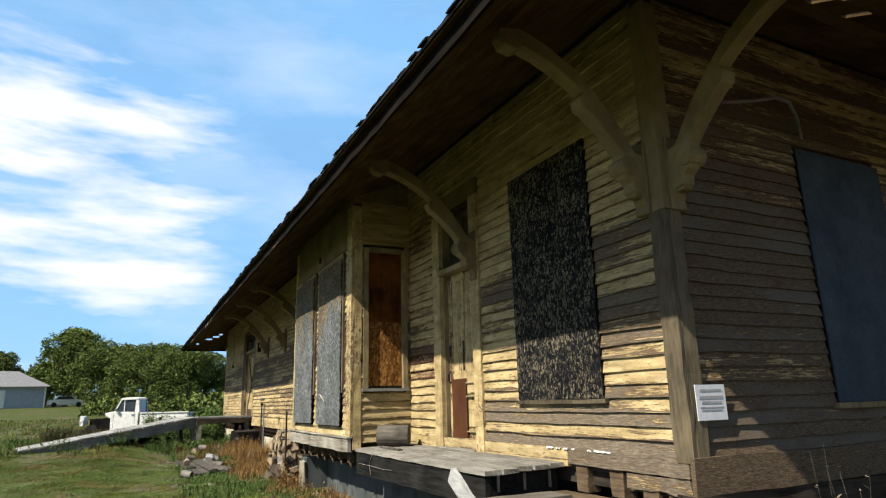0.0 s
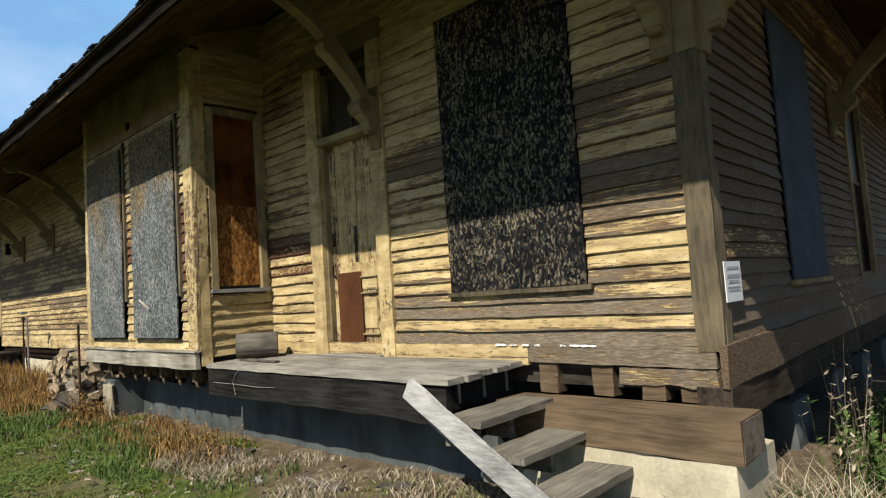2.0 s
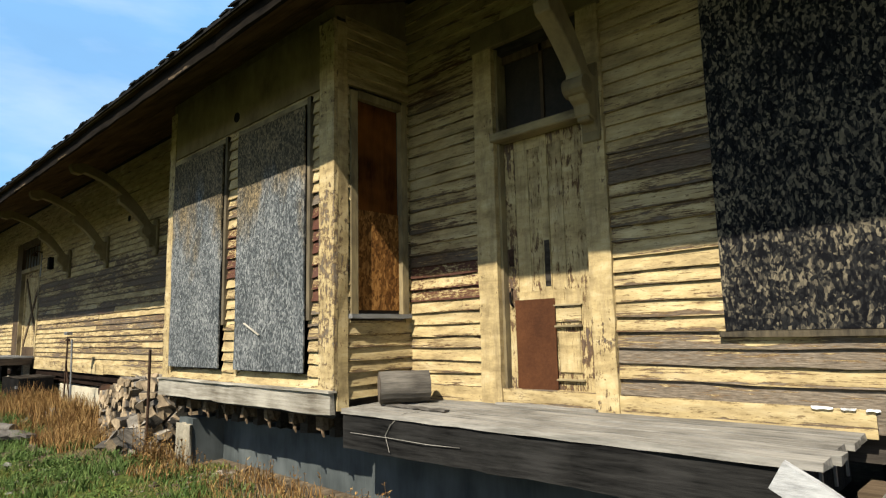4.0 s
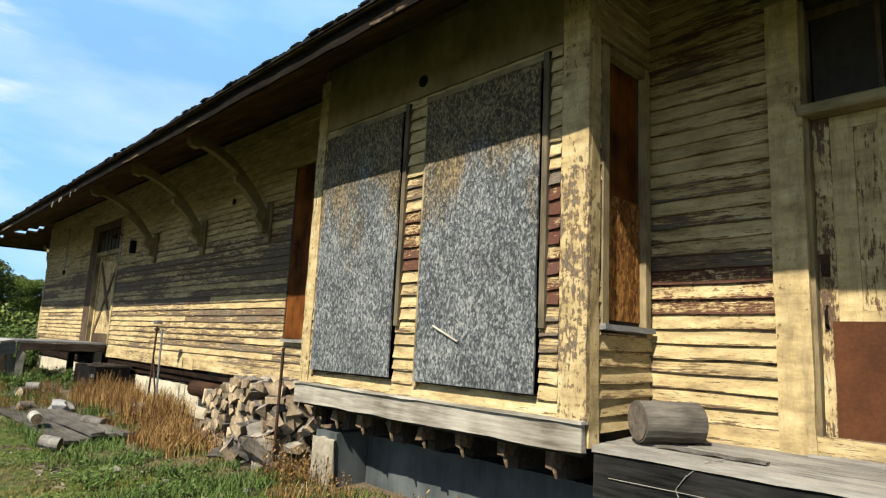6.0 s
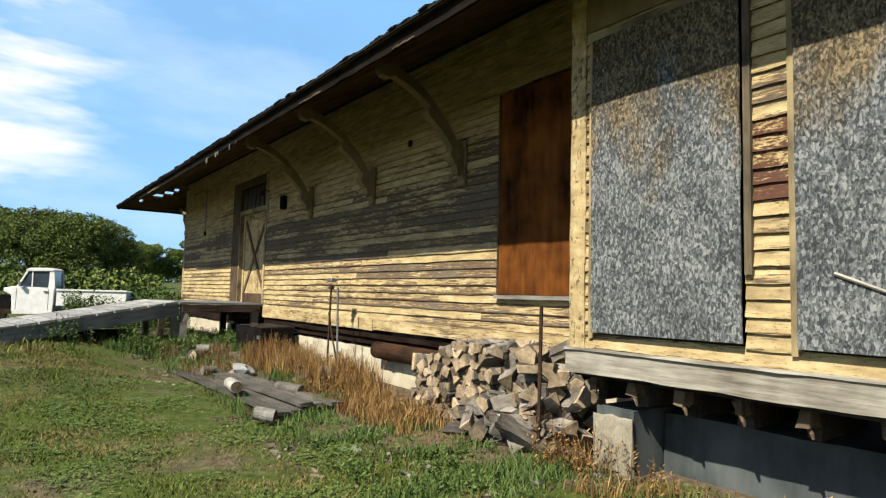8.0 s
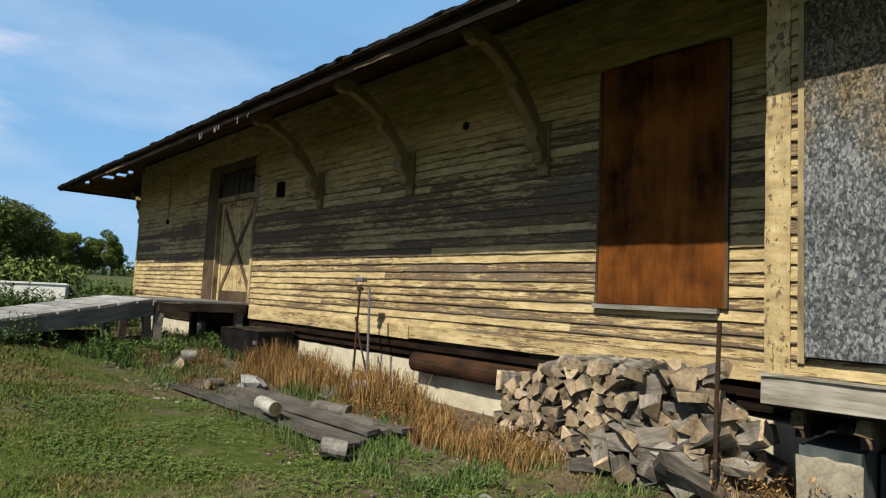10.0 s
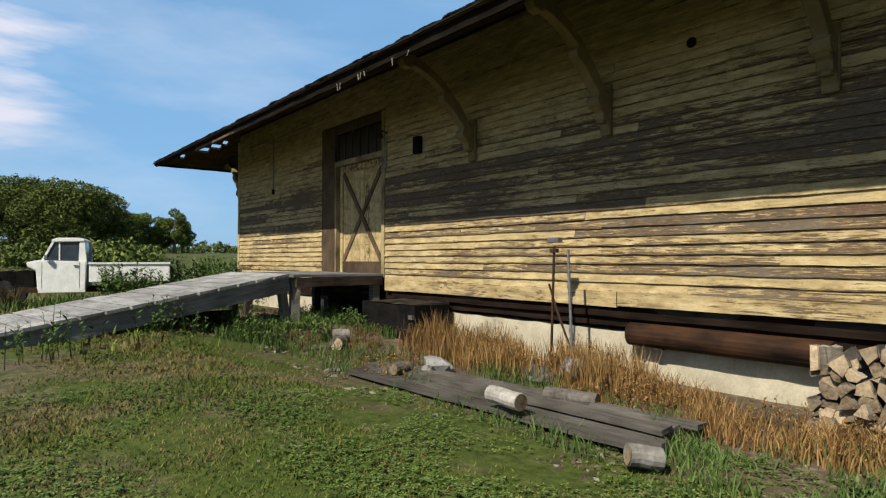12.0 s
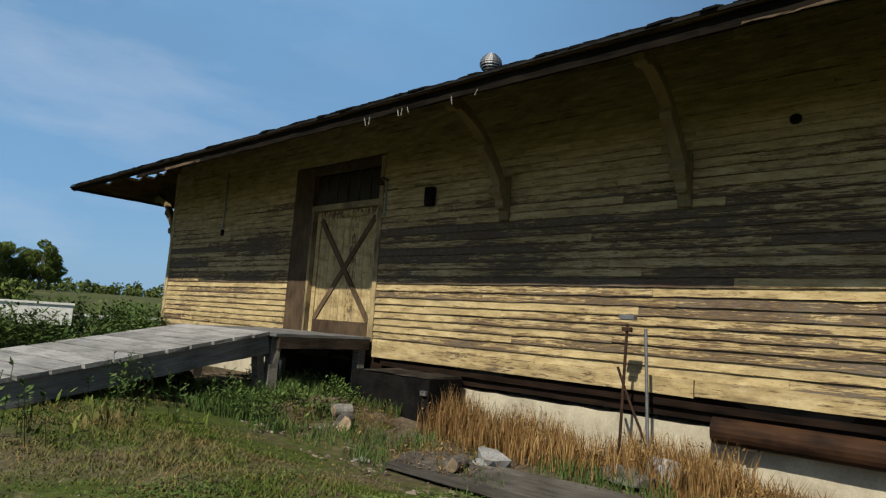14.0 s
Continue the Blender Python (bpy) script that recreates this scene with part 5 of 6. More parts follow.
t = thing("ramp", RM, "long grey plank ramp down to the lawn", "ramp")
rnd = random.Random(41)
for k in range(15):
    a = k * 0.315
    part("plank", rough_box(a, a + 0.275 + rnd.uniform(-0.006, 0.010), -0.03 + rnd.uniform(-0.015, 0.015), 1.92, -0.045, 0.0 + rnd.uniform(-0.003, 0.003), 1, 4, 0.003, 170 + k), M["ramp_plank"], t)
for y in (0.0, 0.93, 1.85):
    part("stringer", rough_box(0.0, 4.72, y, y + 0.06, -0.30, -0.05, 0, 12, 0.006, int(210 + y * 10)), M["grey_wood_x"], t, "grey edge beam")
for k, a in enumerate((0.08, 2.0, 3.6)):
    for y in (0.08, 1.75):
        z = RA.z + RD.z * a - 0.3
        part("post", box(a - 0.06, a + 0.06, y, y + 0.12, -0.30 - max(0.1, z - 0.02), -0.06), M["dark_wood"] if k else M["grey_wood"], t)

t = thing("dark_log", (0.1, 22.5, gz(0.1, 22.5) + 0.02), "charred dark log lying under the ramp", "log")
part("bark", tube([(-1.3, -0.15, 0.0), (-0.5, 0.0, 0.02), (0.4, 0.05, 0.0), (1.1, 0.15, 0.0)], 0.15, 12, 0.85), M["char_wood"], t)

# ---- old pickup ----
t = thing("pickup_truck", pose(-0.1, 31.3, gz(0, 31.3) - 0.04, 0, 0, -14) @ Matrix.Diagonal((0.80, 1, 1, 1)), "derelict old white pickup parked in weeds, its front stripped", "truck")


def side_shape(outline, y0, y1, mat, name, parent, label="", bevel=0.02):
    bm = bmesh.new()
    add_prism(bm, outline, Matrix(((1, 0, 0, 0), (0, 0, (y1 - y0) / 2, (y0 + y1) / 2), (0, 1, 0, 0), (0, 0, 0, 1))))
    if bevel:
        bmesh.ops.bevel(bm, geom=list(bm.edges), offset=bevel, segments=2, affect="EDGES")
    return part(name, bm, mat, parent, label)


cab = side_shape([(-0.98, 0.45), (0.40, 0.45), (0.42, 1.22), (-0.98, 1.26), (-1.30, 1.20), (-1.26, 1.08), (-1.02, 0.98)], 0.0, 1.75, M["white_paint"], "cab", t)
side_shape([(-0.60, 1.74), (0.34, 1.76), (0.36, 1.82), (0.20, 1.87), (-0.45, 1.86), (-0.62, 1.80)], 0.08, 1.67, M["white_paint"], "roof_panel", cab)
for y in (0.10, 1.58):
    side_shape([(-0.90, 1.25), (-0.82, 1.25), (-0.50, 1.78), (-0.58, 1.78)], y, y + 0.07, M["white_paint"], "windscreen_pillar", cab, "", 0.01)
    side_shape([(0.18, 1.22), (0.42, 1.22), (0.36, 1.78), (0.20, 1.78)], y, y + 0.07, M["white_paint"], "rear_pillar", cab, "", 0.01)
    side_shape([(-0.80, 1.26), (0.20, 1.24), (0.20, 1.76), (-0.52, 1.76)], y + 0.025, y + 0.04, M["window_glass"], "side_window", cab, "dark side window", 0)
    side_shape([(-0.40, 1.26), (-0.36, 1.26), (-0.36, 1.76), (-0.40, 1.76)], y + 0.01, y + 0.055, M["white_paint"], "vent_bar", cab, "", 0)
side_shape([(-0.86, 1.26), (-0.84, 1.26), (-0.54, 1.76), (-0.56, 1.76)], 0.17, 1.58, M["window_glass"], "windscreen", cab, "pale reflecting windscreen", 0)
side_shape([(0.34, 1.24), (0.36, 1.24), (0.32, 1.76), (0.30, 1.76)], 0.17, 1.58, M["window_glass"], "rear_window", cab, "", 0)
part("door_seam", box(-0.86, -0.85, -0.004, 0.004, 0.52, 1.2), M["black"], cab)
part("door_seam", box(0.22, 0.23, -0.004, 0.004, 0.52, 1.2), M["black"], cab)
part("door_handle", box(0.05, 0.17, -0.03, 0.0, 1.10, 1.13), M["steel"], cab)
part("mirror", box(-0.78, -0.70, -0.12, -0.03, 1.28, 1.40), M["steel"], cab)
part("running_board", box(-0.95, 0.4, -0.02, 0.12, 0.40, 0.46), M["white_paint"], cab)
bed = side_shape([(0.50, 0.66), (3.0, 0.66), (3.0, 1.16), (0.50, 1.16)], 0.0, 0.06, M["white_paint"], "bed", t, "dented white bed side", 0.012)
side_shape([(0.50, 0.66), (3.0, 0.66), (3.0, 1.16), (0.50, 1.16)], 1.69, 1.75, M["white_paint"], "bed_side", bed, "", 0.012)
part("bed_rail", box(0.48, 3.02, -0.03, 0.09, 1.15, 1.20), M["white_paint"], bed)
part("bed_floor", box(0.5, 3.0, 0.05, 1.7, 0.66, 0.70), M["rust"], bed)
part("tailgate", box(2.95, 3.0, 0.05, 1.7, 0.66, 1.15), M["white_paint"], bed)
part("headboard", box(0.5, 0.54, 0.05, 1.7, 0.66, 1.2), M["white_paint"], bed)
part("chassis", box(-2.6, 3.0, 0.4, 1.3, 0.38, 0.52), M["rust"], t)
part("engine", rough_box(-2.2, -1.2, 0.5, 1.25, 0.5, 0.95, 0, 4, 0.05, 3), M["black"], t)
part("nose_panel", rough_box(-2.62, -2.45, 0.25, 0.75, 0.70, 1.10, 2, 3, 0.02, 4), M["white_paint"], t, "loose cream nose panel")
for x in (-1.95, 2.1):
    for y in (0.02, 1.55):
        tyre = part("tyre", tube([(x, y, 0.36), (x, y + 0.2, 0.36)], 0.36, 20), M["tyre"], t)
        part("rim", tube([(x, y - 0.005, 0.36), (x, y + 0.19, 0.36)], 0.2, 16), M["rust"], tyre)

# ---- distance ----
h = thing("house", pose(-14.6, 88, gz(-14.6, 88) + 0.1, 0, 0, 8), "distant low blue-grey house with a grey hipped roof", "house")
part("wall", box(-6, 5.0, 0, 8, -0.3, 2.4), M["blue_wall"], h)
part("garage_door", box(-2.2, 1.0, -0.04, 0.0, 0.0, 2.0), M["white_paint"], h)
part("corner_trim", box(4.85, 5.03, -0.03, 0.1, -0.1, 2.4), M["white_paint"], h)
bm = bmesh.new()
lo = [bm.verts.new(v) for v in ((-6.5, -0.5, 2.4), (5.5, -0.5, 2.4), (5.5, 8.5, 2.4), (-6.5, 8.5, 2.4))]
hi = [bm.verts.new(v) for v in ((-3.0, 4, 4.4), (2.0, 4, 4.4))]
for f in ((lo[0], lo[1], hi[1], hi[0]), (lo[1], lo[2], hi[1]), (lo[2], lo[3], hi[0], hi[1]), (lo[3], lo[0], hi[0]), tuple(lo[::-1])):
    bm.faces.new(f)
part("roof", bm, M["grey_roof"], h)
c = thing("parked_car", pose(-7.4, 89, gz(-7.4, 89), 0, 0, 8), "small white car parked far off by the trees", "car")
side_shape([(-2.0, 0.3), (2.0, 0.3), (2.0, 0.8), (1.0, 0.9), (0.6, 1.35), (-0.9, 1.35), (-1.4, 0.9), (-2.0, 0.8)], 0, 1.6, M["white_paint"], "body", c)
side_shape([(0.85, 0.92), (0.5, 1.28), (-0.8, 1.28), (-1.2, 0.92)], -0.01, 0.02, M["window_glass"], "window", c, "", 0)
for x in (-1.3, 1.3):
    part("wheel", tube([(x, -0.02, 0.3), (x, 0.2, 0.3)], 0.3, 14), M["tyre"], c)
road = part("road", box(4.0, 140, 47, 52, 0.0, gz(60, 49.5) + 0.10), M["gravel"])
tagged(road, "pale gravel road beyond the depot", "road", "", "structure")


def leaf_cloud(lobes, count, size, seed, squash=1.0):
    """Many small bent leaf clumps scattered over and inside uneven lobes."""
    rnd = np.random.RandomState(seed)
    verts, faces = [], []
    total = sum(r ** 2 for *_, r in lobes)
    for cx, cy, cz, r in lobes:
        n = int(count * r ** 2 / total)
        d = rnd.normal(size=(n, 3))
        d /= np.linalg.norm(d, axis=1)[:, None]
        rad = r * (0.62 + 0.42 * rnd.rand(n) ** 0.7)
        bumps = 1 + 0.16 * np.sin(d[:, 0] * 7 + cx * 3) * np.cos(d[:, 2] * 6 + cy * 2)
        p = np.array((cx, cy, cz)) + d * (rad * bumps)[:, None] * np.array((1, 1, squash))
        for q in p:
            a, b = rnd.normal(size=3), rnd.normal(size=3)
            a /= np.linalg.norm(a)
            b -= a * (a @ b)
            b /= np.linalg.norm(b)
            s = size * (0.6 + 0.8 * rnd.rand())
            m = q + np.cross(a, b) * s * 0.3
            i = len(verts)
            verts += [tuple(q - a * s), tuple(m - b * s * 0.55), tuple(q + a * s), tuple(m + b * s * 0.55)]
            faces += [(i, i + 1, i + 2), (i, i + 2, i + 3)]
    return verts, faces


def from_lists(name, verts, faces, mat, parent=None, label=""):
    me = bpy.data.meshes.new(name)
    me.from_pydata(verts, [], faces)
    me.materials.append(mat)
    ob = new(name, me)
    ob.parent = parent
    return tagged(ob, label)


def tree(seed, height, spread, mat, leaves, label):
    rnd = random.Random(seed)
    t = thing("tree", (0, 0, 0), label, "tree", "distant trees")
    bm = tube([(0, 0, -0.3), (0.1, 0, height * 0.2), (0.0, 0.1, height * 0.45), (0.1, 0, height * 0.7)], height * 0.028, 9, 0.35)
    lobes = []
    for k in range(13):
        a, f = rnd.uniform(0, 6.28), rnd.uniform(0.28, 0.86)
        rr = spread * (1.0 - abs(f - 0.5) * 0.9) * rnd.uniform(0.35, 0.8)
        x, y, z = rr * math.cos(a), rr * math.sin(a), height * f
        lobes.append((x, y, z, spread * rnd.uniform(0.30, 0.50)))
        add_tube(bm, [(0.05, 0.03, height * max(0.15, f - 0.25)), (x * 0.5, y * 0.5, height * (f - 0.08)), (x, y, z)], height * 0.009, 5, 0.3)
    lobes.append((0, 0, height * 0.88, spread * 0.36))
    part("trunk", bm, M["bark"], t)
    v, f = leaf_cloud(lobes, leaves * 4, height * 0.0145, seed)
    from_lists("crown", v, f, mat, t)
    return t


T1 = tree(1, 10.0, 4.6, M["leaf"], 4200, "broad dark green leafy tree at the field's edge")
T2 = tree(2, 10.0, 3.9, M["leaf"], 3800, "broad dark green leafy tree at the field's edge")
T3 = tree(3, 10.0, 3.4, M["leaf_pale"], 3400, "paler green leafy tree at the field's edge")
T4 = tree(4, 9.0, 2.4, M["leaf_pale"], 2400, "slender green tree with an uneven crown")


def az(deg, dist, ox=0.0, oy=0.0):
    return ox - math.sin(radians(deg)) * dist, oy + math.cos(radians(deg)) * dist


rnd = random.Random(51)
spots = [(T1, 11.5, 104, 0.95), (T2, 9.6, 112, 0.95), (T1, 13.4, 118, 1.0), (T3, 7.8, 125, 0.70), (T3, 4.9, 96, 1.22), (T2, 3.9, 90, 0.98), (T1, 2.4, 84, 0.90), (T2, 0.9, 80, 0.85), (T1, -0.6, 76, 0.82), (T2, -1.9, 82, 0.88), (T1, -3.0, 72, 0.78),
         (T1, -4.2, 71, 0.76), (T2, -5.4, 73, 0.72), (T3, -8.3, 96, 0.60), (T3, -9.3, 98, 0.62), (T3, -10.3, 100, 0.58), (T4, -11.3, 98, 0.80), (T4, -11.9, 99, 0.62), (T3, 6.2, 110, 0.75), (T3, -2.5, 100, 0.9), (T2, -7.6, 108, 0.72)]
used = set()
for src, a, dist, s in spots:
    x, y = az(a, dist)
    m = Matrix.Translation((x, y, gz(x, y) - 0.1)) @ Matrix.Rotation(rnd.uniform(0, 6.28), 4, "Z") @ Matrix.Diagonal((s * 0.98, s * 0.98, s * 0.85, 1))
    if src.name not in used:
        used.add(src.name)
        src.matrix_basis = m
    else:
        c = copy_thing(src, m)
        c.matrix_basis = m
# low far woods and brush along the field's edge
verts, faces = [], []
rnd = random.Random(61)
for k in range(70):
    a = -22 + 34 * k / 69
    x, y = az(a + rnd.uniform(-0.2, 0.2), 235 + rnd.uniform(-10, 10))
    hh = rnd.uniform(3.0, 6.5)
    v, f = leaf_cloud([(x, y, gz(x, y) + hh * 0.35, hh * 0.42), (x, y, gz(x, y) + hh * 0.75, hh * 0.24), (x + rnd.uniform(-3, 3), y, gz(x, y) + hh * 0.3, hh * 0.45)], 160, 0.55, 600 + k)
    faces += [tuple(i + len(verts) for i in q) for q in f]
    verts += v
tagged(from_lists("far_woods", verts, faces, M["leaf"]), "dark low woods along the horizon", "trees", "", "stuff")
verts, faces = [], []
for k in range(60):
    a = 3 - 11 * k / 59
    x, y = az(a + rnd.uniform(-0.3, 0.3), rnd.uniform(60, 78))
    hh = rnd.uniform(0.6, 1.9)
    v, f = leaf_cloud([(x, y, gz(x, y) + hh * 0.45, hh * 0.6), (x + rnd.uniform(-1.5, 1.5), y + 0.5, gz(x, y) + hh * 0.3, hh * 0.5)], 110, 0.22, 700 + k)
    faces += [tuple(i + len(verts) for i in q) for q in f]
    verts += v
tagged(from_lists("brush", verts, faces, M["leaf"]), "rough green brush below the trees", "bushes", "", "stuff")

# ---- grass and weeds ----


def blades(points, height, width, lean, seed, segments=1):
    """Thin bent blades, one island each."""
    rnd = np.random.RandomState(seed)
    verts, faces = [], []
    for x, y, k in points:
        z = ground_z(x, y) - 0.01
        a, h = rnd.rand() * 6.283, height * k * (0.6 + 0.8 * rnd.rand())
        w = width * (0.7 + 0.6 * rnd.rand())
        b = rnd.rand() * 6.283
        dx, dy = math.cos(a) * w, math.sin(a) * w
        lx, ly = math.cos(b) * lean * h, math.sin(b) * lean * h
        i = len(verts)
        verts += [(x - dx, y - dy, z), (x + dx, y + dy, z), (x + dx * 0.7 + lx * 0.35, y + dy * 0.7 + ly * 0.35, z + h * 0.6), (x - dx * 0.7 + lx * 0.35, y - dy * 0.7 + ly * 0.35, z + h * 0.6), (x + lx, y + ly, z + h)]
        faces += [(i, i + 1, i + 2, i + 3), (i + 3, i + 2, i + 4)]
    return verts, faces


def lawn_points(count, seed, x0, x1, y0, y1):
    rnd = np.random.RandomState(seed)
    out = []
    while len(out) < count:
        x, y = x0 + (x1 - x0) * rnd.rand(), y0 + (y1 - y0) * rnd.rand()
        d = noise.noise(Vector((x * 0.7, y * 0.7, 5))) + 0.75 * noise.noise(Vector((x * 2.3, y * 2.3, 9)))
        bare = max(0.0, (x - (2.15 if y < 13.5 else 0.75)) * 0.9)
        if d * 1.3 + 0.46 - bare > rnd.rand() * 0.8 - 0.25:
            out.append((x, y, 0.7 + 0.7 * max(0, d)))
    return out


v, f = blades(lawn_points(200000, 1, -5.5, 3.0, 3.0, 24.0), 0.042, 0.0050, 0.8, 2)
tagged(from_lists("grass", v, f, M["grass"]), "short patchy green lawn grass", "grass", "", "stuff")
v, f = blades(lawn_points(14000, 3, -14.0, 2.0, 20.0, 60.0), 0.16, 0.02, 0.4, 4)
tagged(from_lists("rough_grass", v, f, M["grass"]), "longer rough grass towards the field", "grass", "", "stuff")
v, f = blades([(x, y, k) for x, y, k in lawn_points(14000, 5, -4.5, 3.0, 3.0, 22.0)], 0.045, 0.0035, 0.5, 6)
tagged(from_lists("dead_grass", v, f, M["straw"]), "thin dry straw among the lawn", "grass", "", "stuff")


def clover(points, size, seed):
    """Low leaves of three rounded leaflets each."""
    rnd = np.random.RandomState(seed)
    verts, faces = [], []
    for x, y, k in points:
        z = ground_z(x, y) + 0.012 + 0.035 * rnd.rand() * k
        turn = rnd.rand() * 6.283
        for j in range(3):
            a = turn + j * 2.094
            s = size * (0.7 + 0.6 * rnd.rand())
            ca, sa, up = math.cos(a) * s, math.sin(a) * s, s * (rnd.rand() - 0.35) * 0.7
            i = len(verts)
            verts += [(x, y, z), (x + ca * 0.7 - sa * 0.45, y + sa * 0.7 + ca * 0.45, z + up * 0.6), (x + ca * 1.15, y + sa * 1.15, z + up), (x + ca * 0.7 + sa * 0.45, y + sa * 0.7 - ca * 0.45, z + up * 0.6)]
            faces.append((i, i + 1, i + 2, i + 3))
    return verts, faces


def chips(points, size, seed):
    """Angular scraps of bark and wood, one island each."""
    rnd = np.random.RandomState(seed)
    verts, faces = [], []
    for x, y, k in points:
        a, ln = rnd.rand() * 6.283, size * (0.4 + 1.6 * rnd.rand() ** 2)
        w, h, z = ln * (0.25 + 0.3 * rnd.rand()), ln * 0.12 + 0.006, ground_z(x, y) - 0.003
        ca, sa = math.cos(a), math.sin(a)
        i = len(verts)
        for u, v, q in ((-1, -1, 0), (1, -0.8, 0), (0.9, 1, 0), (-0.8, 0.8, 0), (-0.7, -0.7, 1), (0.8, -0.5, 0.7), (0.7, 0.6, 1.2), (-0.6, 0.5, 0.8)):
            u, v = u * ln * 0.5, v * w * 0.5
            verts.append((x + u * ca - v * sa, y + u * sa + v * ca, z + q * h * (0.6 + 0.8 * rnd.rand())))
        faces += [tuple(i + n for n in f) for f in ((4, 5, 6, 7), (0, 1, 5, 4), (1, 2, 6, 5), (2, 3, 7, 6), (3, 0, 4, 7))]
    return verts, faces


def stalks(spots, height, seed, bushy=6, leaf=0.03):
    """Upright weed stalks with short side leaves or seed heads."""
    rnd = np.random.RandomState(seed)
    verts, faces = [], []
    for x, y, s in spots:
        z, h = ground_z(x, y) - 0.02, height * s * (0.65 + 0.6 * rnd.rand())
        lx, ly = (rnd.rand(2) - 0.5) * 0.35 * h
        w = 0.0045
        i = len(verts)
        verts += [(x - w, y - w, z), (x + w, y + w, z), (x + lx + w * 0.5, y + ly, z + h), (x + lx - w * 0.5, y + ly, z + h)]
        faces.append((i, i + 1, i + 2, i + 3))
        for k in range(bushy):
            t = 0.3 + 0.7 * rnd.rand()
            px, py, pz = x + lx * t, y + ly * t, z + h * t
            a, up = rnd.rand() * 6.283, rnd.rand() * 0.8 + 0.1
            s2 = leaf * (0.6 + 0.9 * rnd.rand())
            dx, dy = math.cos(a) * s2, math.sin(a) * s2
            i = len(verts)
            verts += [(px, py, pz), (px + dx * 0.5 - dy * 0.22, py + dy * 0.5 + dx * 0.22, pz + up * s2 * 0.6), (px + dx, py + dy, pz + up * s2), (px + dx * 0.5 + dy * 0.22, py + dy * 0.5 - dx * 0.22, pz + up * s2 * 0.4)]
            faces.append((i, i + 1, i + 2, i + 3))
    return verts, faces


def scatter(count, seed, x0, x1, y0, y1, clump=0.0, edge=1.5):
    rnd = np.random.RandomState(seed)
    out = []
    while len(out) < count:
        x, y = x0 + (x1 - x0) * rnd.rand(), y0 + (y1 - y0) * rnd.rand()
        d = noise.noise(Vector((x * edge, y * edge, 20 + seed)))
        if d > clump * rnd.rand() - 0.12:
            out.append((x, y, 0.75 + 0.6 * max(0, d)))
    return out


def weeds(name, spots, height, seed, mat, label, bushy=6, leaf=0.03):
    v, f = stalks(spots, height, seed, bushy, leaf)
    tagged(from_lists(name, v, f, M[mat]), label, "weeds", "", "stuff")


def tufts(name, spots, height, width, lean, seed, mat, label):
    v, f = blades(spots, height, width, lean, seed)
    tagged(from_lists(name, v, f, M[mat]), label, "weeds", "", "stuff")


# dry stalks: dense and tall beside the foundation, thinner and lower towards the bay
tufts("dry_weeds", scatter(3400, 1, 2.35, 3.42, 15.9, 19.45), 0.40, 0.0055, 0.22, 1, "straw", "dense dry golden weeds along the foundation")
weeds("dry_weeds", scatter(380, 21, 2.45, 3.40, 16.0, 19.4), 0.48, 21, "straw", "dry seed heads among the golden weeds", 8, 0.028)
tufts("dry_weeds", scatter(2600, 2, 2.0, 3.1, 13.3, 16.2), 0.22, 0.0055, 0.35, 2, "straw", "dry brown weeds in front of the foundation")
weeds("dry_weeds", scatter(320, 22, 2.1, 3.0, 13.4, 16.0), 0.27, 22, "straw", "dry seed heads by the woodpile", 8, 0.026)
tufts("dry_weeds", scatter(1300, 3, 2.1, 2.95, 7.4, 12.3, 0.3), 0.15, 0.0055, 0.4, 3, "straw", "dry brown weeds below the bay")
weeds("dry_weeds", scatter(170, 23, 2.2, 2.9, 7.6, 12.0, 0.5), 0.27, 23, "straw", "dry seed heads below the bay", 9, 0.026)
tufts("green_weeds", scatter(2200, 41, 1.6, 2.7, 6.4, 11.6, 0.5), 0.10, 0.0055, 0.6, 41, "weed", "green grass creeping up to the bay")
tufts("dry_weeds", scatter(4200, 24, 2.0, 3.05, 3.6, 8.2, 0.3), 0.07, 0.005, 0.9, 24, "pale_straw", "flattened straw along the deck")
tufts("dry_weeds", scatter(900, 4, 2.9, 3.9, 2.5, 3.6, 0.2), 0.24, 0.0035, 0.9, 4, "pale_straw", "tangled dry weeds round the steps")
weeds("green_weeds", scatter(420, 5, 0.8, 3.0, 20.4, 22.4, 0.2), 0.30, 5, "weed", "green weeds growing under the ramp", 9, 0.045)
tufts("green_weeds", scatter(2600, 25, 0.4, 3.0, 20.0, 22.6, 0.2), 0.20, 0.006, 0.4, 25, "weed", "long green grass under the ramp")
tufts("green_weeds", scatter(3000, 6, 0.8, 2.5, 10.8, 14.8, 0.4), 0.12, 0.006, 0.5, 6, "weed", "low green weeds by the woodpile")
weeds("green_weeds", scatter(220, 26, 0.9, 2.4, 11.4, 13.6, 0.5), 0.13, 26, "weed", "leafy green weeds by the woodpile", 8, 0.035)
tufts("green_weeds", scatter(1500, 7, 1.0, 2.4, 14.9, 20.2, 0.5), 0.17, 0.0055, 0.5, 7, "weed", "scattered green weeds along the planks")
weeds("dry_weeds", scatter(260, 27, 1.2, 2.3, 17.6, 20.4, 0.4), 0.30, 27, "straw", "thin dead stems beside the planks", 6, 0.024)
weeds("green_weeds", scatter(160, 8, -5.0, 1.2, 19.6, 21.4, 0.4), 0.45, 8, "weed", "tall green weeds beside the ramp", 10, 0.05)
weeds("green_weeds", scatter(420, 9, 3.95, 8.0, 1.7, 3.0, 0.1), 0.30, 9, "weed", "green weeds along the end wall", 10, 0.05)
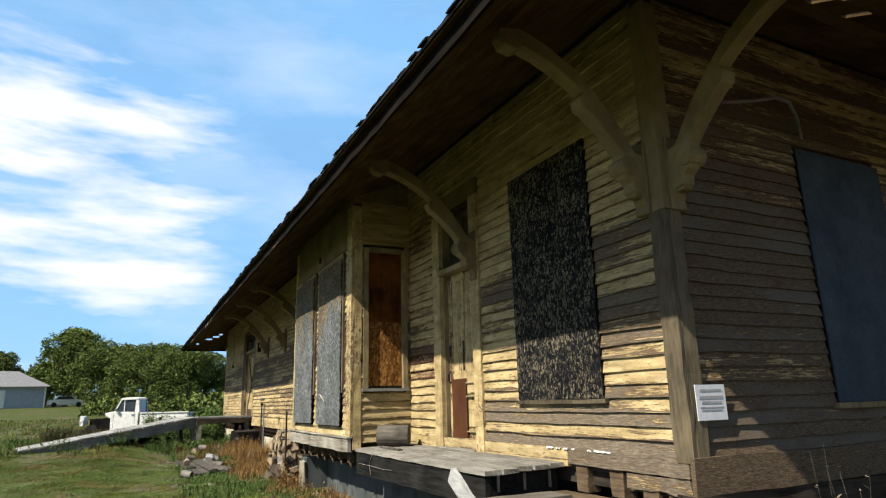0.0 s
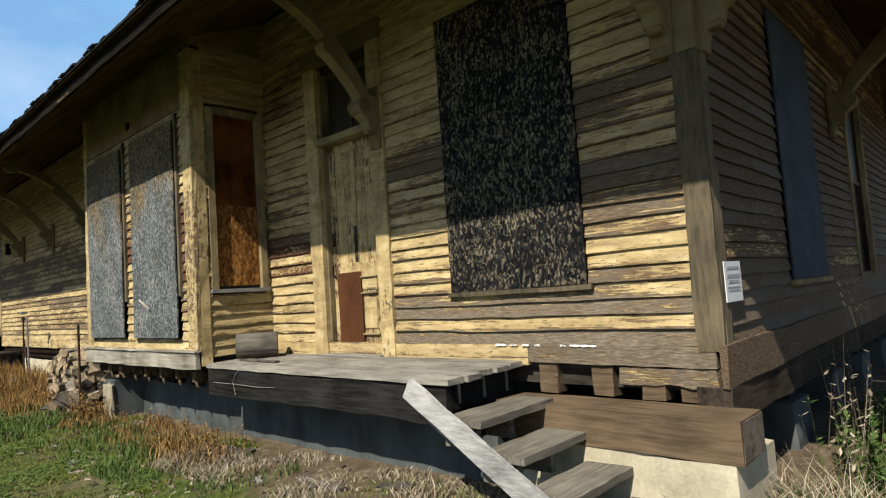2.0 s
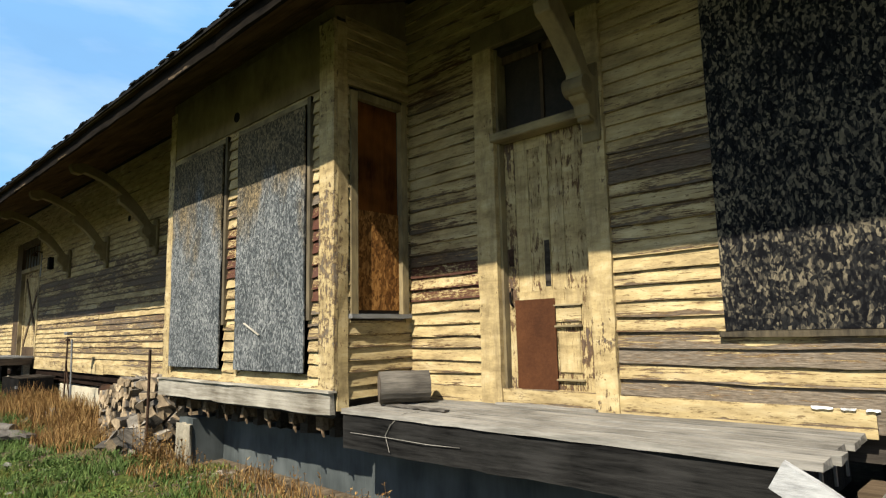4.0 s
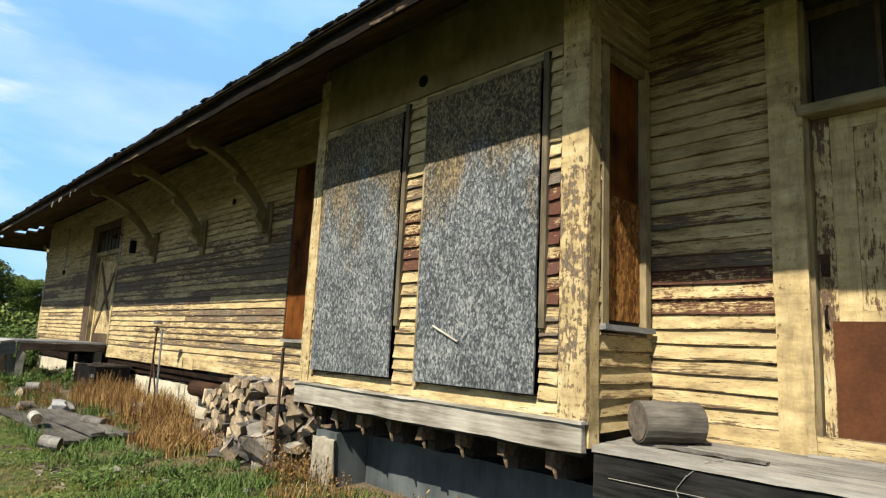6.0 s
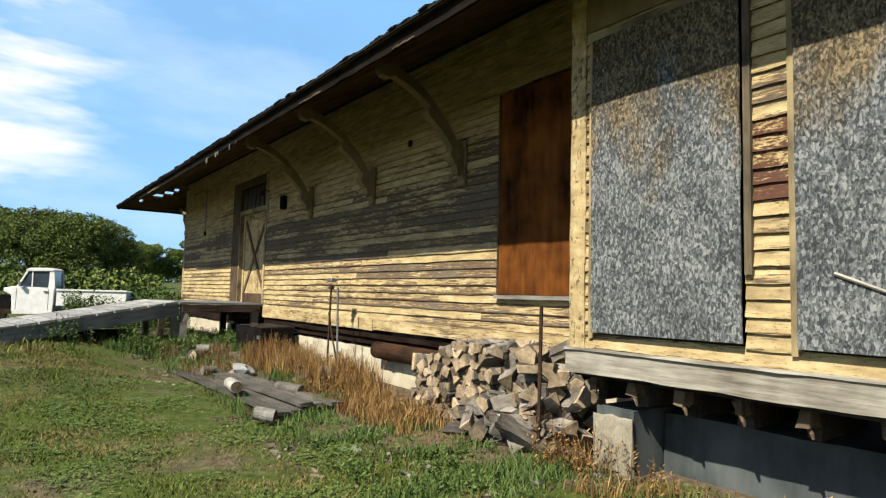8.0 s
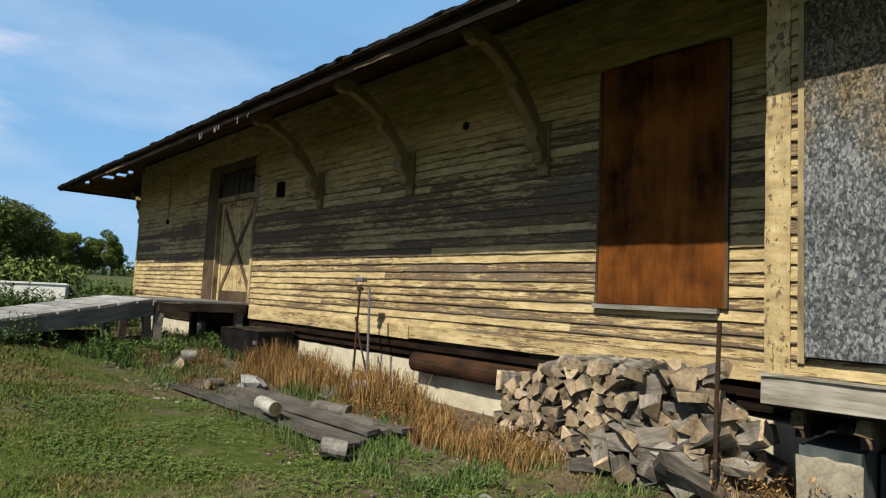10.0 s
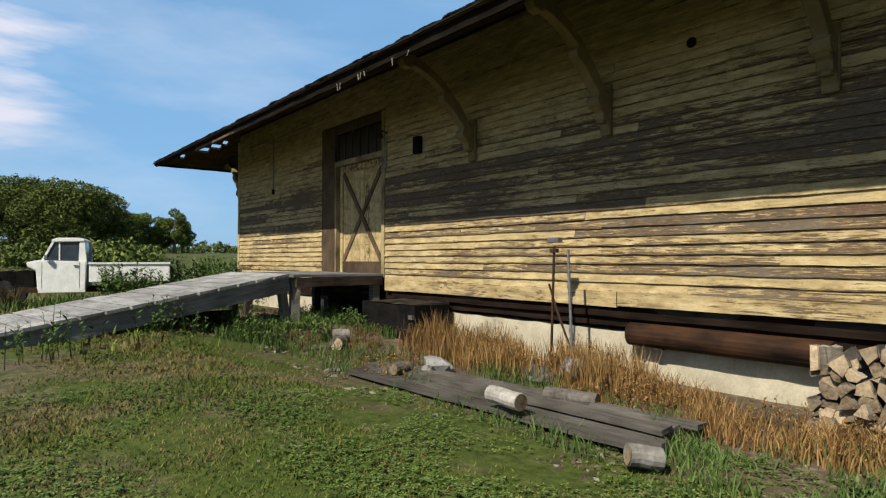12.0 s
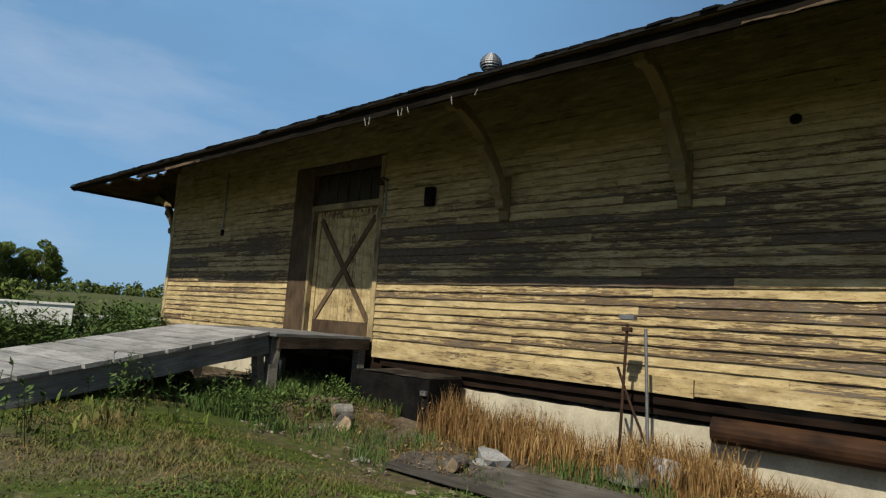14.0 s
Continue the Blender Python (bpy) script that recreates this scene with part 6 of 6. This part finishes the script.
tufts("green_weeds", scatter(5200, 29, 3.5, 8.0, 0.6, 3.1, 0.1), 0.19, 0.006, 0.6, 29, "weed", "long grass along the end wall")
weeds("dry_weeds", scatter(90, 10, 3.9, 5.6, 1.9, 2.9), 0.75, 10, "pale_straw", "tall dead weed stems by the end wall", 6, 0.04)
weeds("green_weeds", scatter(32, 30, 3.9, 4.7, 2.2, 2.9), 0.58, 30, "weed", "tall feathery green weeds by the corner", 20, 0.038)
tufts("green_weeds", scatter(2600, 11, -4.5, 5.0, 29.4, 31.1, 0.2, 0.6), 0.30, 0.011, 0.3, 11, "weed", "tall green weeds round the parked truck")
weeds("green_weeds", scatter(220, 12, 1.2, 3.2, 31.4, 32.9, 0.1), 1.2, 12, "weed", "green weeds growing up through the truck bed", 14, 0.10)
tufts("dry_weeds", scatter(1200, 13, -3.4, -1.3, 30.8, 33.0), 0.62, 0.012, 0.4, 13, "brown_weed", "dark brown-green weeds in front of the truck")
weeds("green_weeds", scatter(380, 31, 0.5, 4.2, 29.6, 31.0, 0.3, 0.8), 0.95, 31, "weed", "tall leafy weeds beside the truck bed", 14, 0.09)
weeds("green_weeds", scatter(140, 32, 1.2, 3.0, 24.6, 27.5, 0.3), 0.8, 32, "weed", "leafy weeds behind the ramp", 14, 0.08)
weeds("green_weeds", scatter(300, 43, 0.7, 4.2, 28.2, 29.6, 0.2, 0.8), 0.95, 43, "weed", "tall leafy weeds hiding the truck bed", 14, 0.09)
weeds("dry_weeds", scatter(60, 44, 2.3, 2.9, 10.9, 12.0, 0.0), 0.42, 44, "straw", "dry stems before the footing", 8, 0.03)

v, f = clover(scatter(34000, 51, -4.0, 1.9, 3.5, 18.5, 0.5, 1.3), 0.018, 51)
tagged(from_lists("clover", v, f, M["clover"]), "low green clover in patches through the lawn", "clover", "", "stuff")
v, f = chips(scatter(1500, 52, 0.7, 2.9, 10.8, 20.6, 0.4), 0.055, 52)
tagged(from_lists("wood_chips", v, f, M["litter"]), "bark and splintered wood littering the soil", "wood chips", "", "stuff")
v, f = chips(scatter(500, 53, 1.5, 2.9, 4.0, 10.8, 0.4), 0.05, 53)
tagged(from_lists("wood_chips", v, f, M["litter"]), "bark and splintered wood below the deck", "wood chips", "", "stuff")
v, f = chips(scatter(500, 54, -3.5, 0.8, 4.0, 19.0, 0.4), 0.022, 54)
tagged(from_lists("wood_chips", v, f, M["litter"]), "small dry scraps lying in the lawn", "wood chips", "", "stuff")

# ---- clapboards ----
side_with_boards(WEST, wall_west, SY + 0.12, NY - 0.1, 1.03, 4.76, [W1, DOOR_CASED, RW, FD, BAY_CUT], M["siding_w"], 1, red=[(7.3, 8.3, 1.0, 4.8, "siding_clean"), (7.3, 8.3, 1.66, 2.05, "siding_red"), (3.2, 6.15, 1.0, 1.36, "siding_grey")])
side_with_boards(SOUTH, wall_south, WX + 0.12, EX, 1.03, 4.76, [E1, E2], M["siding_s"], 2)
side_with_boards(BAYF, wall_bay, BAY0 + 0.2, BAY1 - 0.14, 1.03, 3.70, [BA, BB], M["siding_w"], 3, red=[(8.4, 8.7, 1.7, 2.6, "siding_red"), (9.8, 10.2, 1.95, 2.62, "siding_red")])
side_with_boards(BAYS, wall_bay, BAYX + 0.12, WX, 0.95, 4.30, [(BW[0] - 0.08, BW[1] + 0.05, BW[2] - 0.06, BW[3] + 0.06)], M["siding_bay"], 4)
